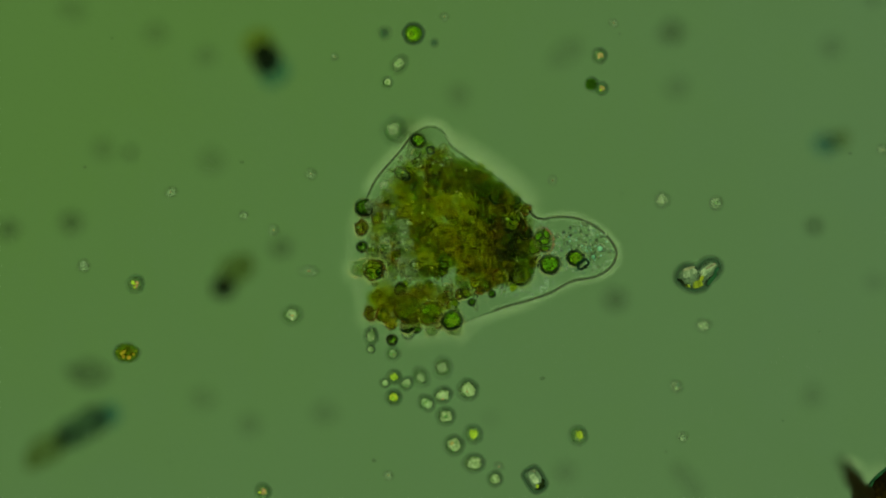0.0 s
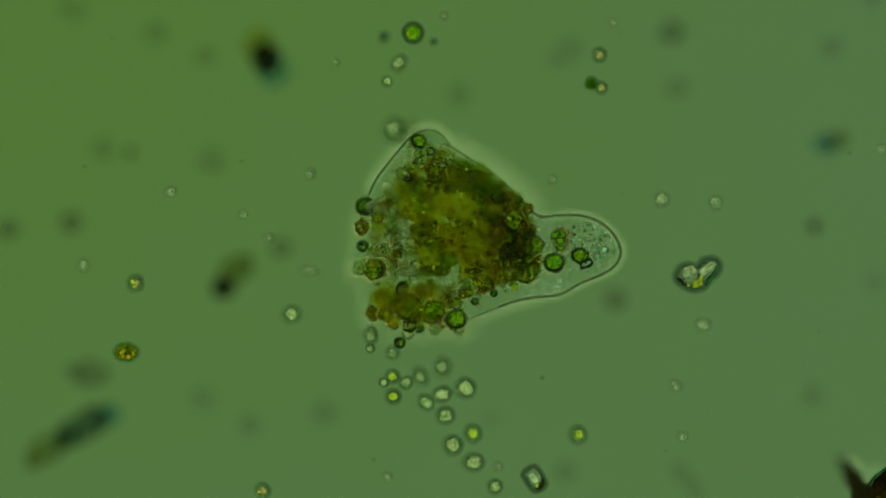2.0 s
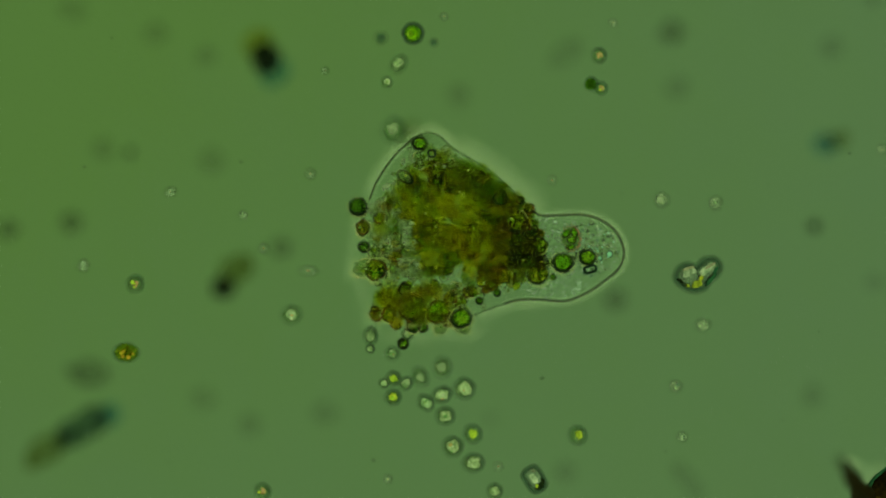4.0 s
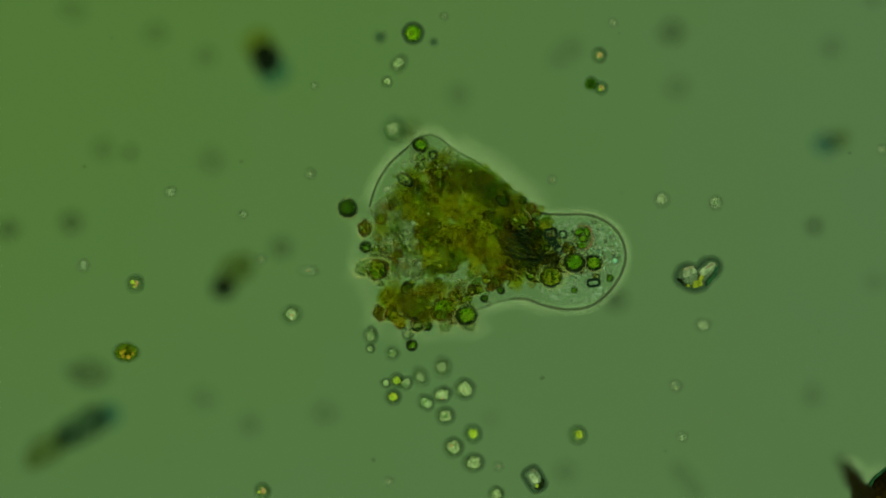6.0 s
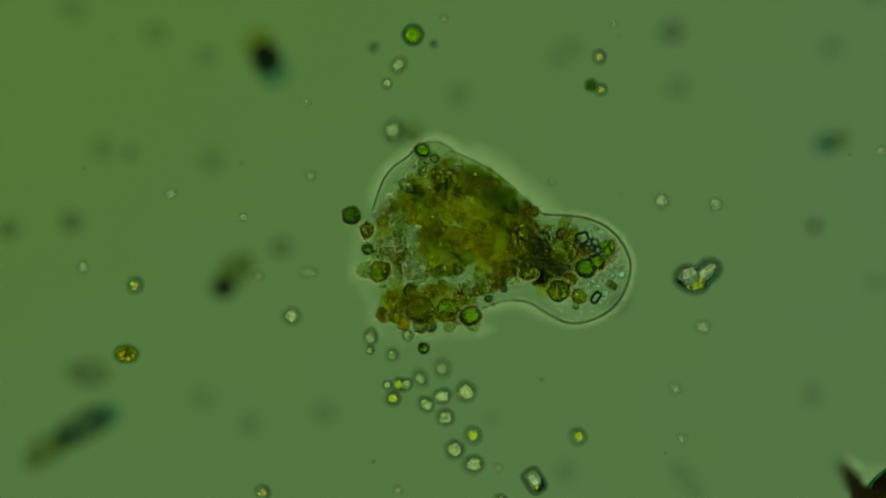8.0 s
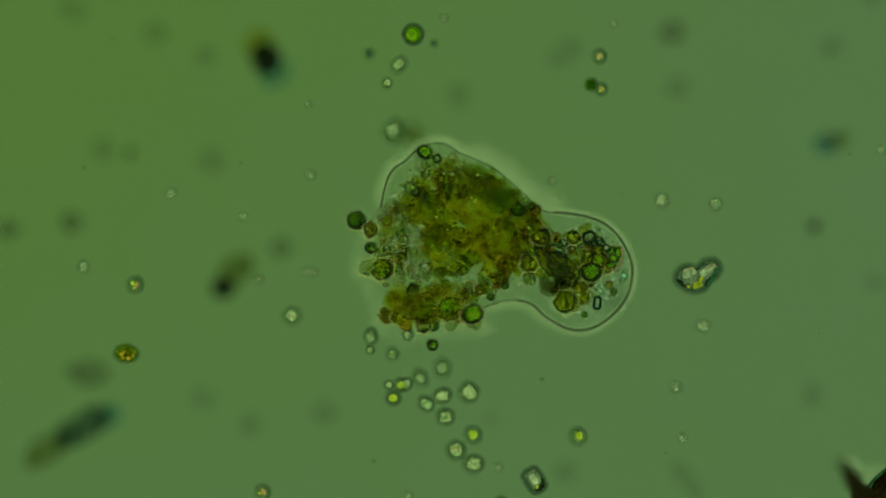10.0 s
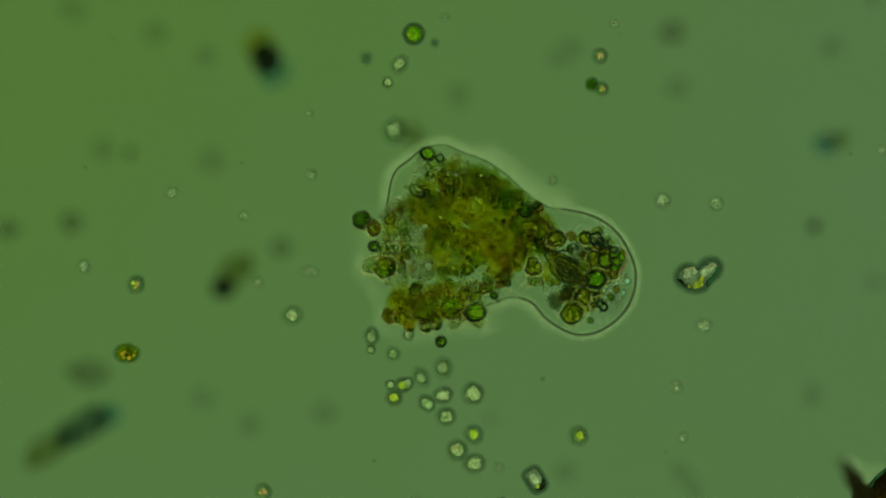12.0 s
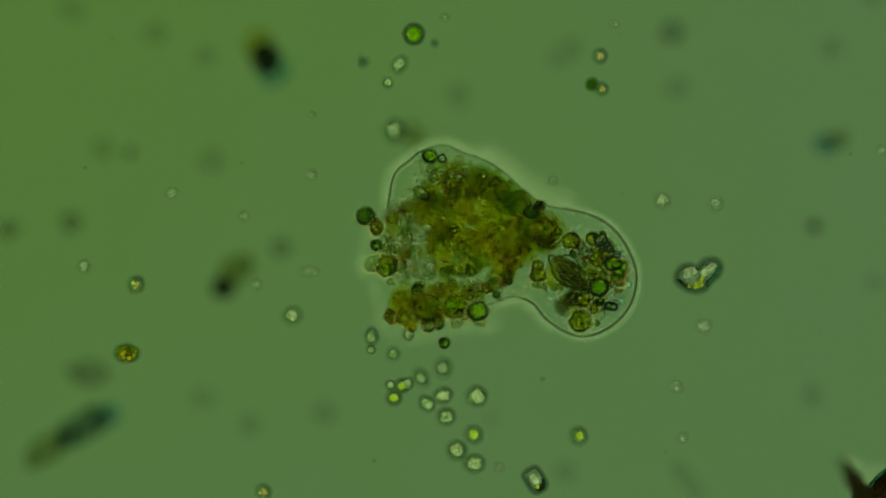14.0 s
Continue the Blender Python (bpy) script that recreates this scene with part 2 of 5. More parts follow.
FACET = matter("pale_crystal_facet", (0.30, 0.40, 0.24), (0.62, 0.62, 0.46), 16, alpha=0.75, grainy=0.4, bump=0.2, shine=0.2, rough=0.3)
FACET_PINK = matter("pinkish_crystal_facet", (0.46, 0.34, 0.22), (0.64, 0.52, 0.38), 16, alpha=0.55, grainy=0.4, bump=0.2, shine=0.2, rough=0.3)
FACET_YELLOW = matter("yellow_crystal_facet", (0.26, 0.30, 0.01), (0.58, 0.56, 0.03), 16, alpha=0.8, grainy=0.4, bump=0.2, shine=0.2, rough=0.3)
CRYSTAL = matter("pale_crystal", (0.14, 0.21, 0.13), (0.40, 0.48, 0.33), 9, alpha=0.6, grainy=0.3, bump=0.3, shine=0.4, rough=0.25)
DUST_BLACK = matter("black_dust", (0.001, 0.002, 0.002), (0.003, 0.005, 0.004), 4, alpha=0.9, shine=0.0)
TEAL_CLEAR = matter("clear_teal_granule", (0.1, 0.25, 0.18), (0.3, 0.5, 0.4), 14, alpha=0.3, grainy=0.2, spread=0.2)
TEAL = matter("pale_teal_granule", (0.16, 0.40, 0.30), (0.38, 0.68, 0.54), 14, spread=0.2)
FRINGE_AMBER = matter("amber_lens_fringe", (0.05, 0.03, 0.004), (0.10, 0.06, 0.006), 4, alpha=0.06, clear=((0.88, 0.80, 0.32), (0.95, 0.89, 0.46)))
DUST_OLIVE = matter("olive_dust_and_fringe", (0.02, 0.02, 0.006), (0.05, 0.05, 0.012), 4, alpha=0.1, clear=((0.70, 0.70, 0.48), (0.8, 0.8, 0.6)))
FRINGE_BLUE = matter("blue_lens_fringe", (0.004, 0.03, 0.045), (0.006, 0.05, 0.06), 4, alpha=0.06, clear=((0.55, 0.78, 0.95), (0.65, 0.86, 1.0)))
DUST_TEAL = matter("teal_dust", (0.004, 0.012, 0.008), (0.008, 0.02, 0.013), 4, alpha=0.42, clear=((0.56, 0.70, 0.70), (0.66, 0.8, 0.8)))
DUST_GREY = matter("grey_dust", (0.01, 0.016, 0.008), (0.02, 0.028, 0.014), 4, alpha=0.3)
DUST_FAINT = matter("faint_dust", (0.01, 0.016, 0.008), (0.03, 0.04, 0.02), 4, alpha=0.13)
DEBRIS_BROWN = matter("brown_plant_debris", (0.016, 0.008, 0.002), (0.09, 0.05, 0.004), 6, bump=0.4, shine=0.02)
DEBRIS = matter("dark_brown_plant_debris", (0.003, 0.002, 0.001), (0.03, 0.016, 0.002), 6, bump=0.4, shine=0.02)


# ---- mesh builders ----
def done(bm, material, smooth=True):
    me = bpy.data.meshes.new("mesh")
    bm.to_mesh(me)
    bm.free()
    me.materials.append(material)
    if smooth:
        me.shade_smooth()
    return me


def blob(r, material, seed=0.0, lumpy=0.15, fine=2, stretch=(1, 1, 1), rough=1.6):
    """A closed lumpy ball; "soft" tells how thick it is under each point, from 0 at its rim to 1."""
    bm = bmesh.new()
    bmesh.ops.create_icosphere(bm, subdivisions=fine, radius=1)
    layer = bm.verts.layers.float.new("soft")
    for v in bm.verts:
        n = noise.noise(v.co * rough + Vector((seed * 7.3, seed * 3.1, seed)))
        v[layer] = min(1, abs(v.co.z) * 1.15) ** 1.3
        v.co = Vector((v.co.x * stretch[0], v.co.y * stretch[1], v.co.z * stretch[2])) * r * (1 + lumpy * n)
    return done(bm, material)


def ring(r, thick, material, seed=0.0, wobble=0.05, flat=1.0, n=28, k=8):
    """A lumpy ring about z."""
    bm = bmesh.new()
    rows = []
    for i in range(n):
        a = 2 * math.pi * i / n
        d = Vector((math.cos(a), math.sin(a), 0))
        q = noise.noise(d * 1.6 + Vector((seed * 7.3, seed * 3.1, seed)))
        w = thick * (1 + 0.8 * noise.noise(d * 1.7 + Vector((seed, 9, seed * 2))))
        rows.append([bm.verts.new(d * (r * (1 + wobble * q) + w * math.cos(2 * math.pi * j / k)) + Vector((0, 0, w * flat * math.sin(2 * math.pi * j / k)))) for j in range(k)])
    for i in range(n):
        for j in range(k):
            bm.faces.new((rows[i][j], rows[(i + 1) % n][j], rows[(i + 1) % n][(j + 1) % k], rows[i][(j + 1) % k]))
    return done(bm, material)


def soft_rim(r, material, seed, wide=1.0, lean=0.0, facing=0.6, wobble=0.07):
    """A soft ring that thins out on both sides; it may be heavier on the side that it faces."""
    bm = bmesh.new()
    layer = bm.verts.layers.float.new("soft")
    n, prof = 30, ((-0.33, 0.0, 0.0), (-0.17, 0.5, 0.6), (-0.03, 0.6, 1.0), (0.11, 0.45, 0.7), (0.33, 0.05, 0.0), (0.11, -0.1, 0.0), (-0.17, -0.1, 0.0))
    rows = []
    for i in range(n):
        a = 2 * math.pi * i / n
        d = Vector((math.cos(a), math.sin(a), 0))
        q = 1 + wobble * noise.noise(d * 1.6 + Vector((seed * 7.3, seed * 3.1, seed)))
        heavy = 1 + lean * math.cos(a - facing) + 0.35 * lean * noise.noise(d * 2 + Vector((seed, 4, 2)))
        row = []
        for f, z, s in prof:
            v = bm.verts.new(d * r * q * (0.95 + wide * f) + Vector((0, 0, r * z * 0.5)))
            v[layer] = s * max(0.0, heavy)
            row.append(v)
        rows.append(row)
    k = len(prof)
    for i in range(n):
        for j in range(k):
            bm.faces.new((rows[i][j], rows[(i + 1) % n][j], rows[(i + 1) % n][(j + 1) % k], rows[i][(j + 1) % k]))
    bmesh.ops.recalc_face_normals(bm, faces=bm.faces)
    return done(bm, material)


def crescent(r, thick, start, span, material, n=16, k=6):
    """A curved stroke that tapers to both ends."""
    bm = bmesh.new()
    rows = []
    for i in range(n + 1):
        a = start + span * (i / n - 0.5)
        w = thick * (0.12 + math.sin(math.pi * i / n))
        d = Vector((math.cos(a), math.sin(a), 0))
        rows.append([bm.verts.new(d * (r - 0.5 * w + w * math.cos(2 * math.pi * j / k)) + Vector((0, 0, w * math.sin(2 * math.pi * j / k)))) for j in range(k)])
    for a, b in zip(rows, rows[1:]):
        for j in range(k):
            bm.faces.new((a[j], b[j], b[(j + 1) % k], a[(j + 1) % k]))
    bm.faces.new(list(reversed(rows[0])))
    bm.faces.new(rows[-1])
    bmesh.ops.recalc_face_normals(bm, faces=bm.faces)
    return done(bm, material)


def dome(outline, high, material, edge=0.16, steps=12):
    """A flat-bottomed swelling over an outline (metres, about its own origin), clearer towards its rim."""
    bm = bmesh.new()
    layer = bm.verts.layers.float.new("soft")
    loops = []
    for k in range(steps + 1):
        f = math.sin(0.5 * math.pi * (1 - k / (steps + 1)))
        z = high * math.sqrt(max(0, 1 - f * f)) ** 0.8
        s = min(1, (1 - f) / edge)
        loop = [bm.verts.new((p.x * f, p.y * f, z)) for p in outline]
        for v in loop:
            v[layer] = s * s * (3 - 2 * s)
        loops.append(loop)
    base = [bm.verts.new((p.x * 0.7, p.y * 0.7, 0)) for p in outline]
    for v in base:
        v[layer] = 0.0
    loops.insert(0, base)
    n = len(outline)
    for a, b in zip(loops, loops[1:]):
        for i in range(n):
            bm.faces.new((a[i], a[(i + 1) % n], b[(i + 1) % n], b[i]))
    bm.faces.new(loops[-1])
    bm.faces.new(list(reversed(base)))
    bmesh.ops.recalc_face_normals(bm, faces=bm.faces)
    return done(bm, material)


def disc_outline(rx, ry, n=48):
    return [Vector((rx * math.cos(2 * math.pi * i / n), ry * math.sin(2 * math.pi * i / n), 0)) for i in range(n)]


def prism(outline, high, material, bevel):
    """A bevelled block over an outline, its foot at z = 0."""
    bm = bmesh.new()
    low = [bm.verts.new((x, y, 0)) for x, y in outline]
    top = [bm.verts.new((x, y, high)) for x, y in outline]
    n = len(outline)
    for i in range(n):
        bm.faces.new((low[i], low[(i + 1) % n], top[(i + 1) % n], top[i]))
    bm.faces.new(top)
    bm.faces.new(list(reversed(low)))
    bmesh.ops.recalc_face_normals(bm, faces=bm.faces)
    bmesh.ops.bevel(bm, geom=bm.edges[:], offset=bevel, segments=2, affect="EDGES")
    return done(bm, material, smooth=False)


def frame_loop(outline, thick, material, z):
    """A tube of round bars along a closed outline."""
    bm = bmesh.new()
    n, k = len(outline), 6
    pts = [Vector((x, y, z)) for x, y in outline]
    rows = []
    for i in range(n):
        d = ((pts[(i + 1) % n] - pts[i]).normalized() + (pts[i] - pts[i - 1]).normalized()).normalized()
        side = Vector((-d.y, d.x, 0))
        rows.append([bm.verts.new(pts[i] + thick * (side * math.cos(2 * math.pi * j / k) + Vector((0, 0, math.sin(2 * math.pi * j / k))))) for j in range(k)])
    for i in range(n):
        for j in range(k):
            bm.faces.new((rows[i][j], rows[(i + 1) % n][j], rows[(i + 1) % n][(j + 1) % k], rows[i][(j + 1) % k]))
    return done(bm, material)


def thing(name, where, label, category, group="", kind="", turn=0.0):
    ob = new(name)
    ob.location = where
    ob.rotation_euler.z = turn
    ob.empty_display_size = 0.05
    return tagged(ob, label, category, group, kind)


def part(name, mesh, parent, place=(0, 0, 0), label="", turn=(0, 0, 0)):
    ob = new(name, mesh)
    ob.parent = parent
    ob.location = place
    ob.rotation_euler = turn
    return tagged(ob, label)


MOVES = []                                # (object, rows) keyed at the end


def moves(ob, rows):
    MOVES.append((ob, rows))


# ---- the setting: lamp window and glass slide ----
def slab(name, size, top, thick, material, label):
    bm = bmesh.new()
    bmesh.ops.create_cube(bm, size=1)
    for v in bm.verts:
        v.co = Vector((v.co.x * size, v.co.y * size, v.co.z * thick))
    ob = new(name, done(bm, material, smooth=False))
    ob.location = (0, 0, top - thick / 2)
    return tagged(ob, label, "backdrop" if "lamp" in name else "ground", kind="structure")


slab("backdrop_lamp_window", 60, LAMP_Z, 0.2, LAMP, "evenly lit green-grey window of the microscope lamp")
slab("ground_glass_slide", 60, 0.0, 0.4, SLIDE, "clear wet glass slide carrying the pond water sample")

# ---- the amoeba ----
# Outline of the creature, clockwise from its back shoulder over the top and round the pseudopod to its belly.
OUTLINE = {}


def shape(t, *points):
    """Points along the membrane at t seconds."""
    OUTLINE[t] = points


shape(0.0, (650, 348), (664, 320), (684, 295), (706, 270), (724, 247), (742, 231), (766, 225), (786, 236), (798, 258), (835, 285), (880, 315), (920, 352), (950, 386), (985, 384), (1018, 386), (1050, 399), (1076, 420), (1091, 447), (1080, 474), (1050, 491), (1012, 498), (975, 518), (935, 532), (895, 543), (855, 558), (818, 572))
shape(3.0, (655, 345), (668, 318), (688, 290), (708, 265), (722, 250), (740, 238), (762, 234), (782, 242), (800, 262), (838, 285), (882, 315), (925, 355), (953, 382), (990, 382), (1028, 381), (1062, 390), (1088, 410), (1103, 442), (1095, 470), (1065, 490), (1035, 507), (1000, 526), (960, 526), (915, 533), (870, 550), (832, 565))
shape(5.5, (655, 368), (663, 338), (674, 312), (691, 288), (713, 270), (737, 249), (762, 238), (785, 250), (805, 266), (840, 284), (880, 312), (922, 350), (955, 378), (993, 381), (1032, 380), (1068, 391), (1096, 414), (1108, 450), (1098, 484), (1075, 514), (1045, 538), (1000, 546), (960, 540), (925, 530), (885, 535), (845, 550))
shape(6.5, (655, 365), (664, 338), (677, 314), (694, 291), (714, 271), (737, 251), (762, 241), (785, 250), (805, 268), (840, 286), (880, 312), (922, 348), (955, 376), (995, 380), (1035, 381), (1070, 392), (1095, 415), (1108, 450), (1103, 488), (1080, 525), (1045, 548), (1005, 553), (965, 543), (930, 530), (890, 534), (848, 548))
shape(8.0, (660, 370), (670, 340), (682, 312), (700, 291), (719, 278), (740, 259), (764, 249), (788, 253), (808, 268), (843, 284), (882, 307), (925, 345), (958, 375), (997, 379), (1037, 384), (1072, 398), (1100, 425), (1117, 465), (1108, 510), (1085, 543), (1050, 564), (1008, 570), (968, 552), (935, 533), (895, 531), (850, 545))
shape(10.5, (677, 370), (682, 340), (689, 313), (700, 297), (719, 284), (738, 266), (764, 255), (790, 255), (812, 268), (847, 282), (884, 303), (927, 340), (962, 370), (1001, 375), (1041, 382), (1077, 399), (1104, 430), (1121, 475), (1113, 523), (1088, 557), (1050, 583), (1009, 585), (968, 563), (940, 537), (902, 530), (855, 543))
shape(14.0, (684, 375), (689, 345), (695, 315), (705, 298), (722, 285), (740, 270), (765, 259), (790, 257), (815, 268), (850, 280), (885, 300), (925, 335), (965, 362), (1005, 370), (1045, 380), (1080, 400), (1108, 435), (1126, 485), (1117, 535), (1090, 570), (1050, 592), (1010, 591), (968, 566), (940, 535), (905, 525), (862, 540))
OUTLINE[12.0] = [(0.25 * a + 0.75 * c, 0.25 * b + 0.75 * d) for (a, b), (c, d) in zip(OUTLINE[10.5], OUTLINE[14.0])]
TIMES = [0.0, 1.5, 3.0, 4.2, 5.5, 6.5, 8.0, 9.2, 10.5, 12.0, 14.0]


def between(keys, t):
    """Values at t seconds out of {time: array}, drawn straight from key to key."""
    ts = sorted(keys)
    for a, b in zip(ts, ts[1:]):
        if t <= b:
            f = max(0, (t - a) / (b - a))
            return np.array(keys[a], float) * (1 - f) + np.array(keys[b], float) * f
    return np.array(keys[ts[-1]], float)


def smooth_line(pts, per=12):
    """A rounded line through points."""
    out = []
    n = len(pts)
    for i in range(n - 1):
        p0, p1, p2, p3 = pts[max(i - 1, 0)], pts[i], pts[i + 1], pts[min(i + 2, n - 1)]
        for j in range(per):
            s = j / per
            out.append(0.5 * (2 * p1 + (p2 - p0) * s + (2 * p0 - 5 * p1 + 4 * p2 - p3) * s * s + (3 * p1 - p0 - 3 * p2 + p3) * s ** 3))
    out.append(pts[-1])
    return np.array(out)


def spaced(line, n):
    """n points at even steps along a line."""
    d = np.concatenate(([0], np.cumsum(np.hypot(*np.diff(line, axis=0).T))))
    u = np.linspace(0, d[-1], n)
    return np.stack((np.interp(u, d, line[:, 0]), np.interp(u, d, line[:, 1])), 1)


amoeba = thing("amoeba", (0, 0, 0), "translucent amoeba packed with green and brown algae, one pseudopod bulging out", "amoeba")

# main body: a low clear swelling
# a rounded triangle: mean reach and the swing of each wave round it
WAVES = ((-7.3, -2.2), (1.5, -3.0), (16.2, -7.4), (-0.6, 1.5), (-1.5, 1.6), (0.6, -3.0))
body_line = []
for i in range(72):
    a = -2 * math.pi * i / 72
    reach = 158.8 + sum(c * math.cos((k + 1) * a) + d * math.sin((k + 1) * a) for k, (c, d) in enumerate(WAVES))
    body_line.append((800 + reach * math.cos(a), 420 - reach * math.sin(a)))
MID = at(800, 420)
body = part("body", dome([at(x, y) - MID for x, y in body_line], 0.10, BODY_CLEAR), amoeba, MID, "clear granular cytoplasm")
moves(body, [(t, Matrix.Translation(MID + Vector((U * (-8 + 34 * t / 14), U * (7 - 16 * t / 14), 0)))) for t in TIMES])

lobes = (("pseudopod_bulb", 84, 84, 0.11, {0: (925, 452), 3: (962, 452), 5.5: (1020, 462), 6.5: (1020, 467), 8: (1030, 470), 10.5: (1035, 470), 14: (1039, 468)}),
         ("pseudopod_heel", 80, 80, 0.105, {0: (915, 450), 3: (945, 452), 5.5: (1005, 464), 6.5: (1010, 472), 8: (1020, 487), 10.5: (1030, 500), 14: (1037, 512)}),
         ("pseudopod_tip", 56, 52, 0.10, {0: (1035, 440), 3: (1047, 438), 5.5: (1052, 445), 8: (1056, 460), 14: (1062, 480)}))
for name, rx, ry, high, path in lobes:
    lobe = part(name, dome(disc_outline(rx * U, ry * U), high, CYTOPLASM), amoeba, at(*path[0]))
    moves(lobe, [(t, Matrix.Translation(at(*between(path, t)))) for t in TIMES])

# the membrane: a chain of short stiff pieces that follow the changing outline
LINKS = 150


def membrane_mesh(long, wide, material, inward=0.0):
    """A short strip of membrane, thick in the middle of its width and thinning to both ends, so that neighbours merge."""
    bm = bmesh.new()
    layer = bm.verts.layers.float.new("soft")
    prof = ((-1.0, 0.0, 0.0), (-0.45, 0.6, 0.75), (0.0, 0.8, 1.0), (0.35, 0.6, 0.8), (1.0, 0.0, 0.0), (0.0, -0.5, 0.0))
    rows = []
    for i in range(9):
        u = i / 8 - 0.5
        row = []
        for f, z, a in prof:
            v = bm.verts.new((u * long, f * wide - inward, z * wide))
            v[layer] = a * math.cos(math.pi * u) ** 2
            row.append(v)
        rows.append(row)
    for a, b in zip(rows, rows[1:]):
        for j in range(6):
            bm.faces.new((a[j], b[j], b[(j + 1) % 6], a[(j + 1) % 6]))
    bmesh.ops.recalc_face_normals(bm, faces=bm.faces)
    return done(bm, material)


thick_link = membrane_mesh(17 * U, 3.2 * U, MEMBRANE)
bold_link = membrane_mesh(17 * U, 2.6 * U, MEMBRANE)
thin_link = membrane_mesh(17 * U, 3.0 * U, MEMBRANE_THIN)
bright_line = membrane_mesh(17 * U, 3.4 * U, INNER_LINE, 5.2 * U)
chains = {t: spaced(smooth_line(between(OUTLINE, t)), LINKS + 1) for t in TIMES}
for i in range(LINKS):
    faint = 0.135 < i / LINKS < 0.43 or i / LINKS > 0.93
    piece = part("membrane_piece", thin_link if faint else bold_link if i / LINKS < 0.18 else thick_link, amoeba)
    rows = []
    for t in TIMES:
        a, b = chains[t][i], chains[t][i + 1]
        p = at((a[0] + b[0]) / 2, (a[1] + b[1]) / 2, 0.16)
        rows.append((t, Matrix.Translation(p) @ Matrix.Rotation(math.atan2(a[1] - b[1], b[0] - a[0]), 4, "Z")))
    piece.matrix_basis = rows[0][1]
    # bright inner edge of the membrane, put in as a pale strip
    if not faint:
        part("membrane_lining", bright_line, piece)
    moves(piece, rows)


def halo_mesh(long, width, high, even=False):
    """A patch of pale film painted as the halo beside an edge: it thins outwards (or to both sides) and towards both
    ends.
    """
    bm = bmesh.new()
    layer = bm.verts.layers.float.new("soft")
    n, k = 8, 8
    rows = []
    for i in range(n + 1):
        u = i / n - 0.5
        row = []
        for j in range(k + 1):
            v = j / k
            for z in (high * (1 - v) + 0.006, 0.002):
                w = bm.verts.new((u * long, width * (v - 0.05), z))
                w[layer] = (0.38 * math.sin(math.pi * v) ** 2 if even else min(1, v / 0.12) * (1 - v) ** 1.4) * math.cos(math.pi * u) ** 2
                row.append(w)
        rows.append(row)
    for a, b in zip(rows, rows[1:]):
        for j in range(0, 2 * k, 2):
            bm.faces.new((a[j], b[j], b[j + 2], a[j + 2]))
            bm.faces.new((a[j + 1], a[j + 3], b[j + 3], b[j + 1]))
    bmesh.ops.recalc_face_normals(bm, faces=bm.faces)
    return done(bm, HALO)


# the bright halo outside the membrane, laid on as pale film patches
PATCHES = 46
broad, middle, slim = (halo_mesh(56 * U, wide * U, 0.1) for wide in (46, 25, 15))
back_halo = halo_mesh(72 * U, 40 * U, 0.1, True)
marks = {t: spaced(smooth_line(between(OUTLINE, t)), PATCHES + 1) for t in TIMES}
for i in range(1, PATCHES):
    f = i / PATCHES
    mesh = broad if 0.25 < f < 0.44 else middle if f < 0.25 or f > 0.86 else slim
    patch = part("mucus_coat", mesh, amoeba, label="pale painted halo along the edge")
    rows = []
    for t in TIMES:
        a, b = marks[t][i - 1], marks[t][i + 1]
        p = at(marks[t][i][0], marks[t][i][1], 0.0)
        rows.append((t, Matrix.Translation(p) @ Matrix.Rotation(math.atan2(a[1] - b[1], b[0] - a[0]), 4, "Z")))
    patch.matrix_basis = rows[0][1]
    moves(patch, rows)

# ---- the streaming inside the amoeba ----
STREAM = []


def drift(x, y, *steps):
    """An anchor of the streaming: its start and its shift at 3, 5.5, 6.5, 8, 10.5 and 14 seconds."""
    keys = {0.0: (0, 0)}
    keys.update(zip((3.0, 5.5, 6.5, 8.0, 10.5, 14.0), steps))
    STREAM.append(((x, y), keys))


drift(801, 566, (12, -1), (25, -6), (28, -9), (34, -10), (38, -13), (45, -17))
drift(738, 253, (3, 4), (4, 8), (6, 10), (9, 15), (13, 20), (20, 27))
drift(862, 327, (3, 0), (9, 1), (12, 3), (25, 9), (31, 13), (44, 17))
drift(931, 371, (5, 0), (8, -2), (11, -2), (14, 0), (17, -3), (21, -12))
drift(700, 454, (3, 1), (4, 1), (5, 0), (8, 3), (12, 2), (16, 0))
drift(894, 369, (8, 2), (13, 6), (25, 15), (45, 31), (77, 49), (115, 57))
drift(645, 475, (3, 0), (6, 1), (8, 0), (10, 0), (16, -4), (22, -10))
drift(670, 540, (8, 1), (16, 0), (20, 0), (24, 0), (30, 3), (36, 5))
drift(640, 403, (2, 0), (5, 2), (8, 2), (10, 2), (18, 2), (26, -2))
drift(712, 308, (6, 4), (6, 10), (8, 14), (10, 20), (20, 27), (34, 34))
drift(820, 455, (8, -2), (20, -8), (28, -12), (38, -10), (52, -6), (68, 0))
drift(900, 440, (12, 2), (40, 4), (46, 0), (52, -4), (56, -8), (62, -12))
drift(935, 460, (8, 0), (14, -2), (18, -6), (22, -12), (26, -22), (30, -34))
drift(915, 488, (4, 0), (6, -6), (7, -12), (6, -22), (2, -34), (0, -46))
drift(905, 338, (4, 0), (8, 0), (10, 1), (13, 3), (15, 3), (18, 3))
drift(930, 372, (4, 0), (7, -2), (9, -2), (11, 0), (14, -2), (17, -8))
drift(850, 298, (3, 1), (8, 2), (11, 3), (16, 4), (20, 6), (26, 8))
drift(780, 380, (4, 1), (10, 2), (14, 3), (20, 4), (28, 6), (38, 8))


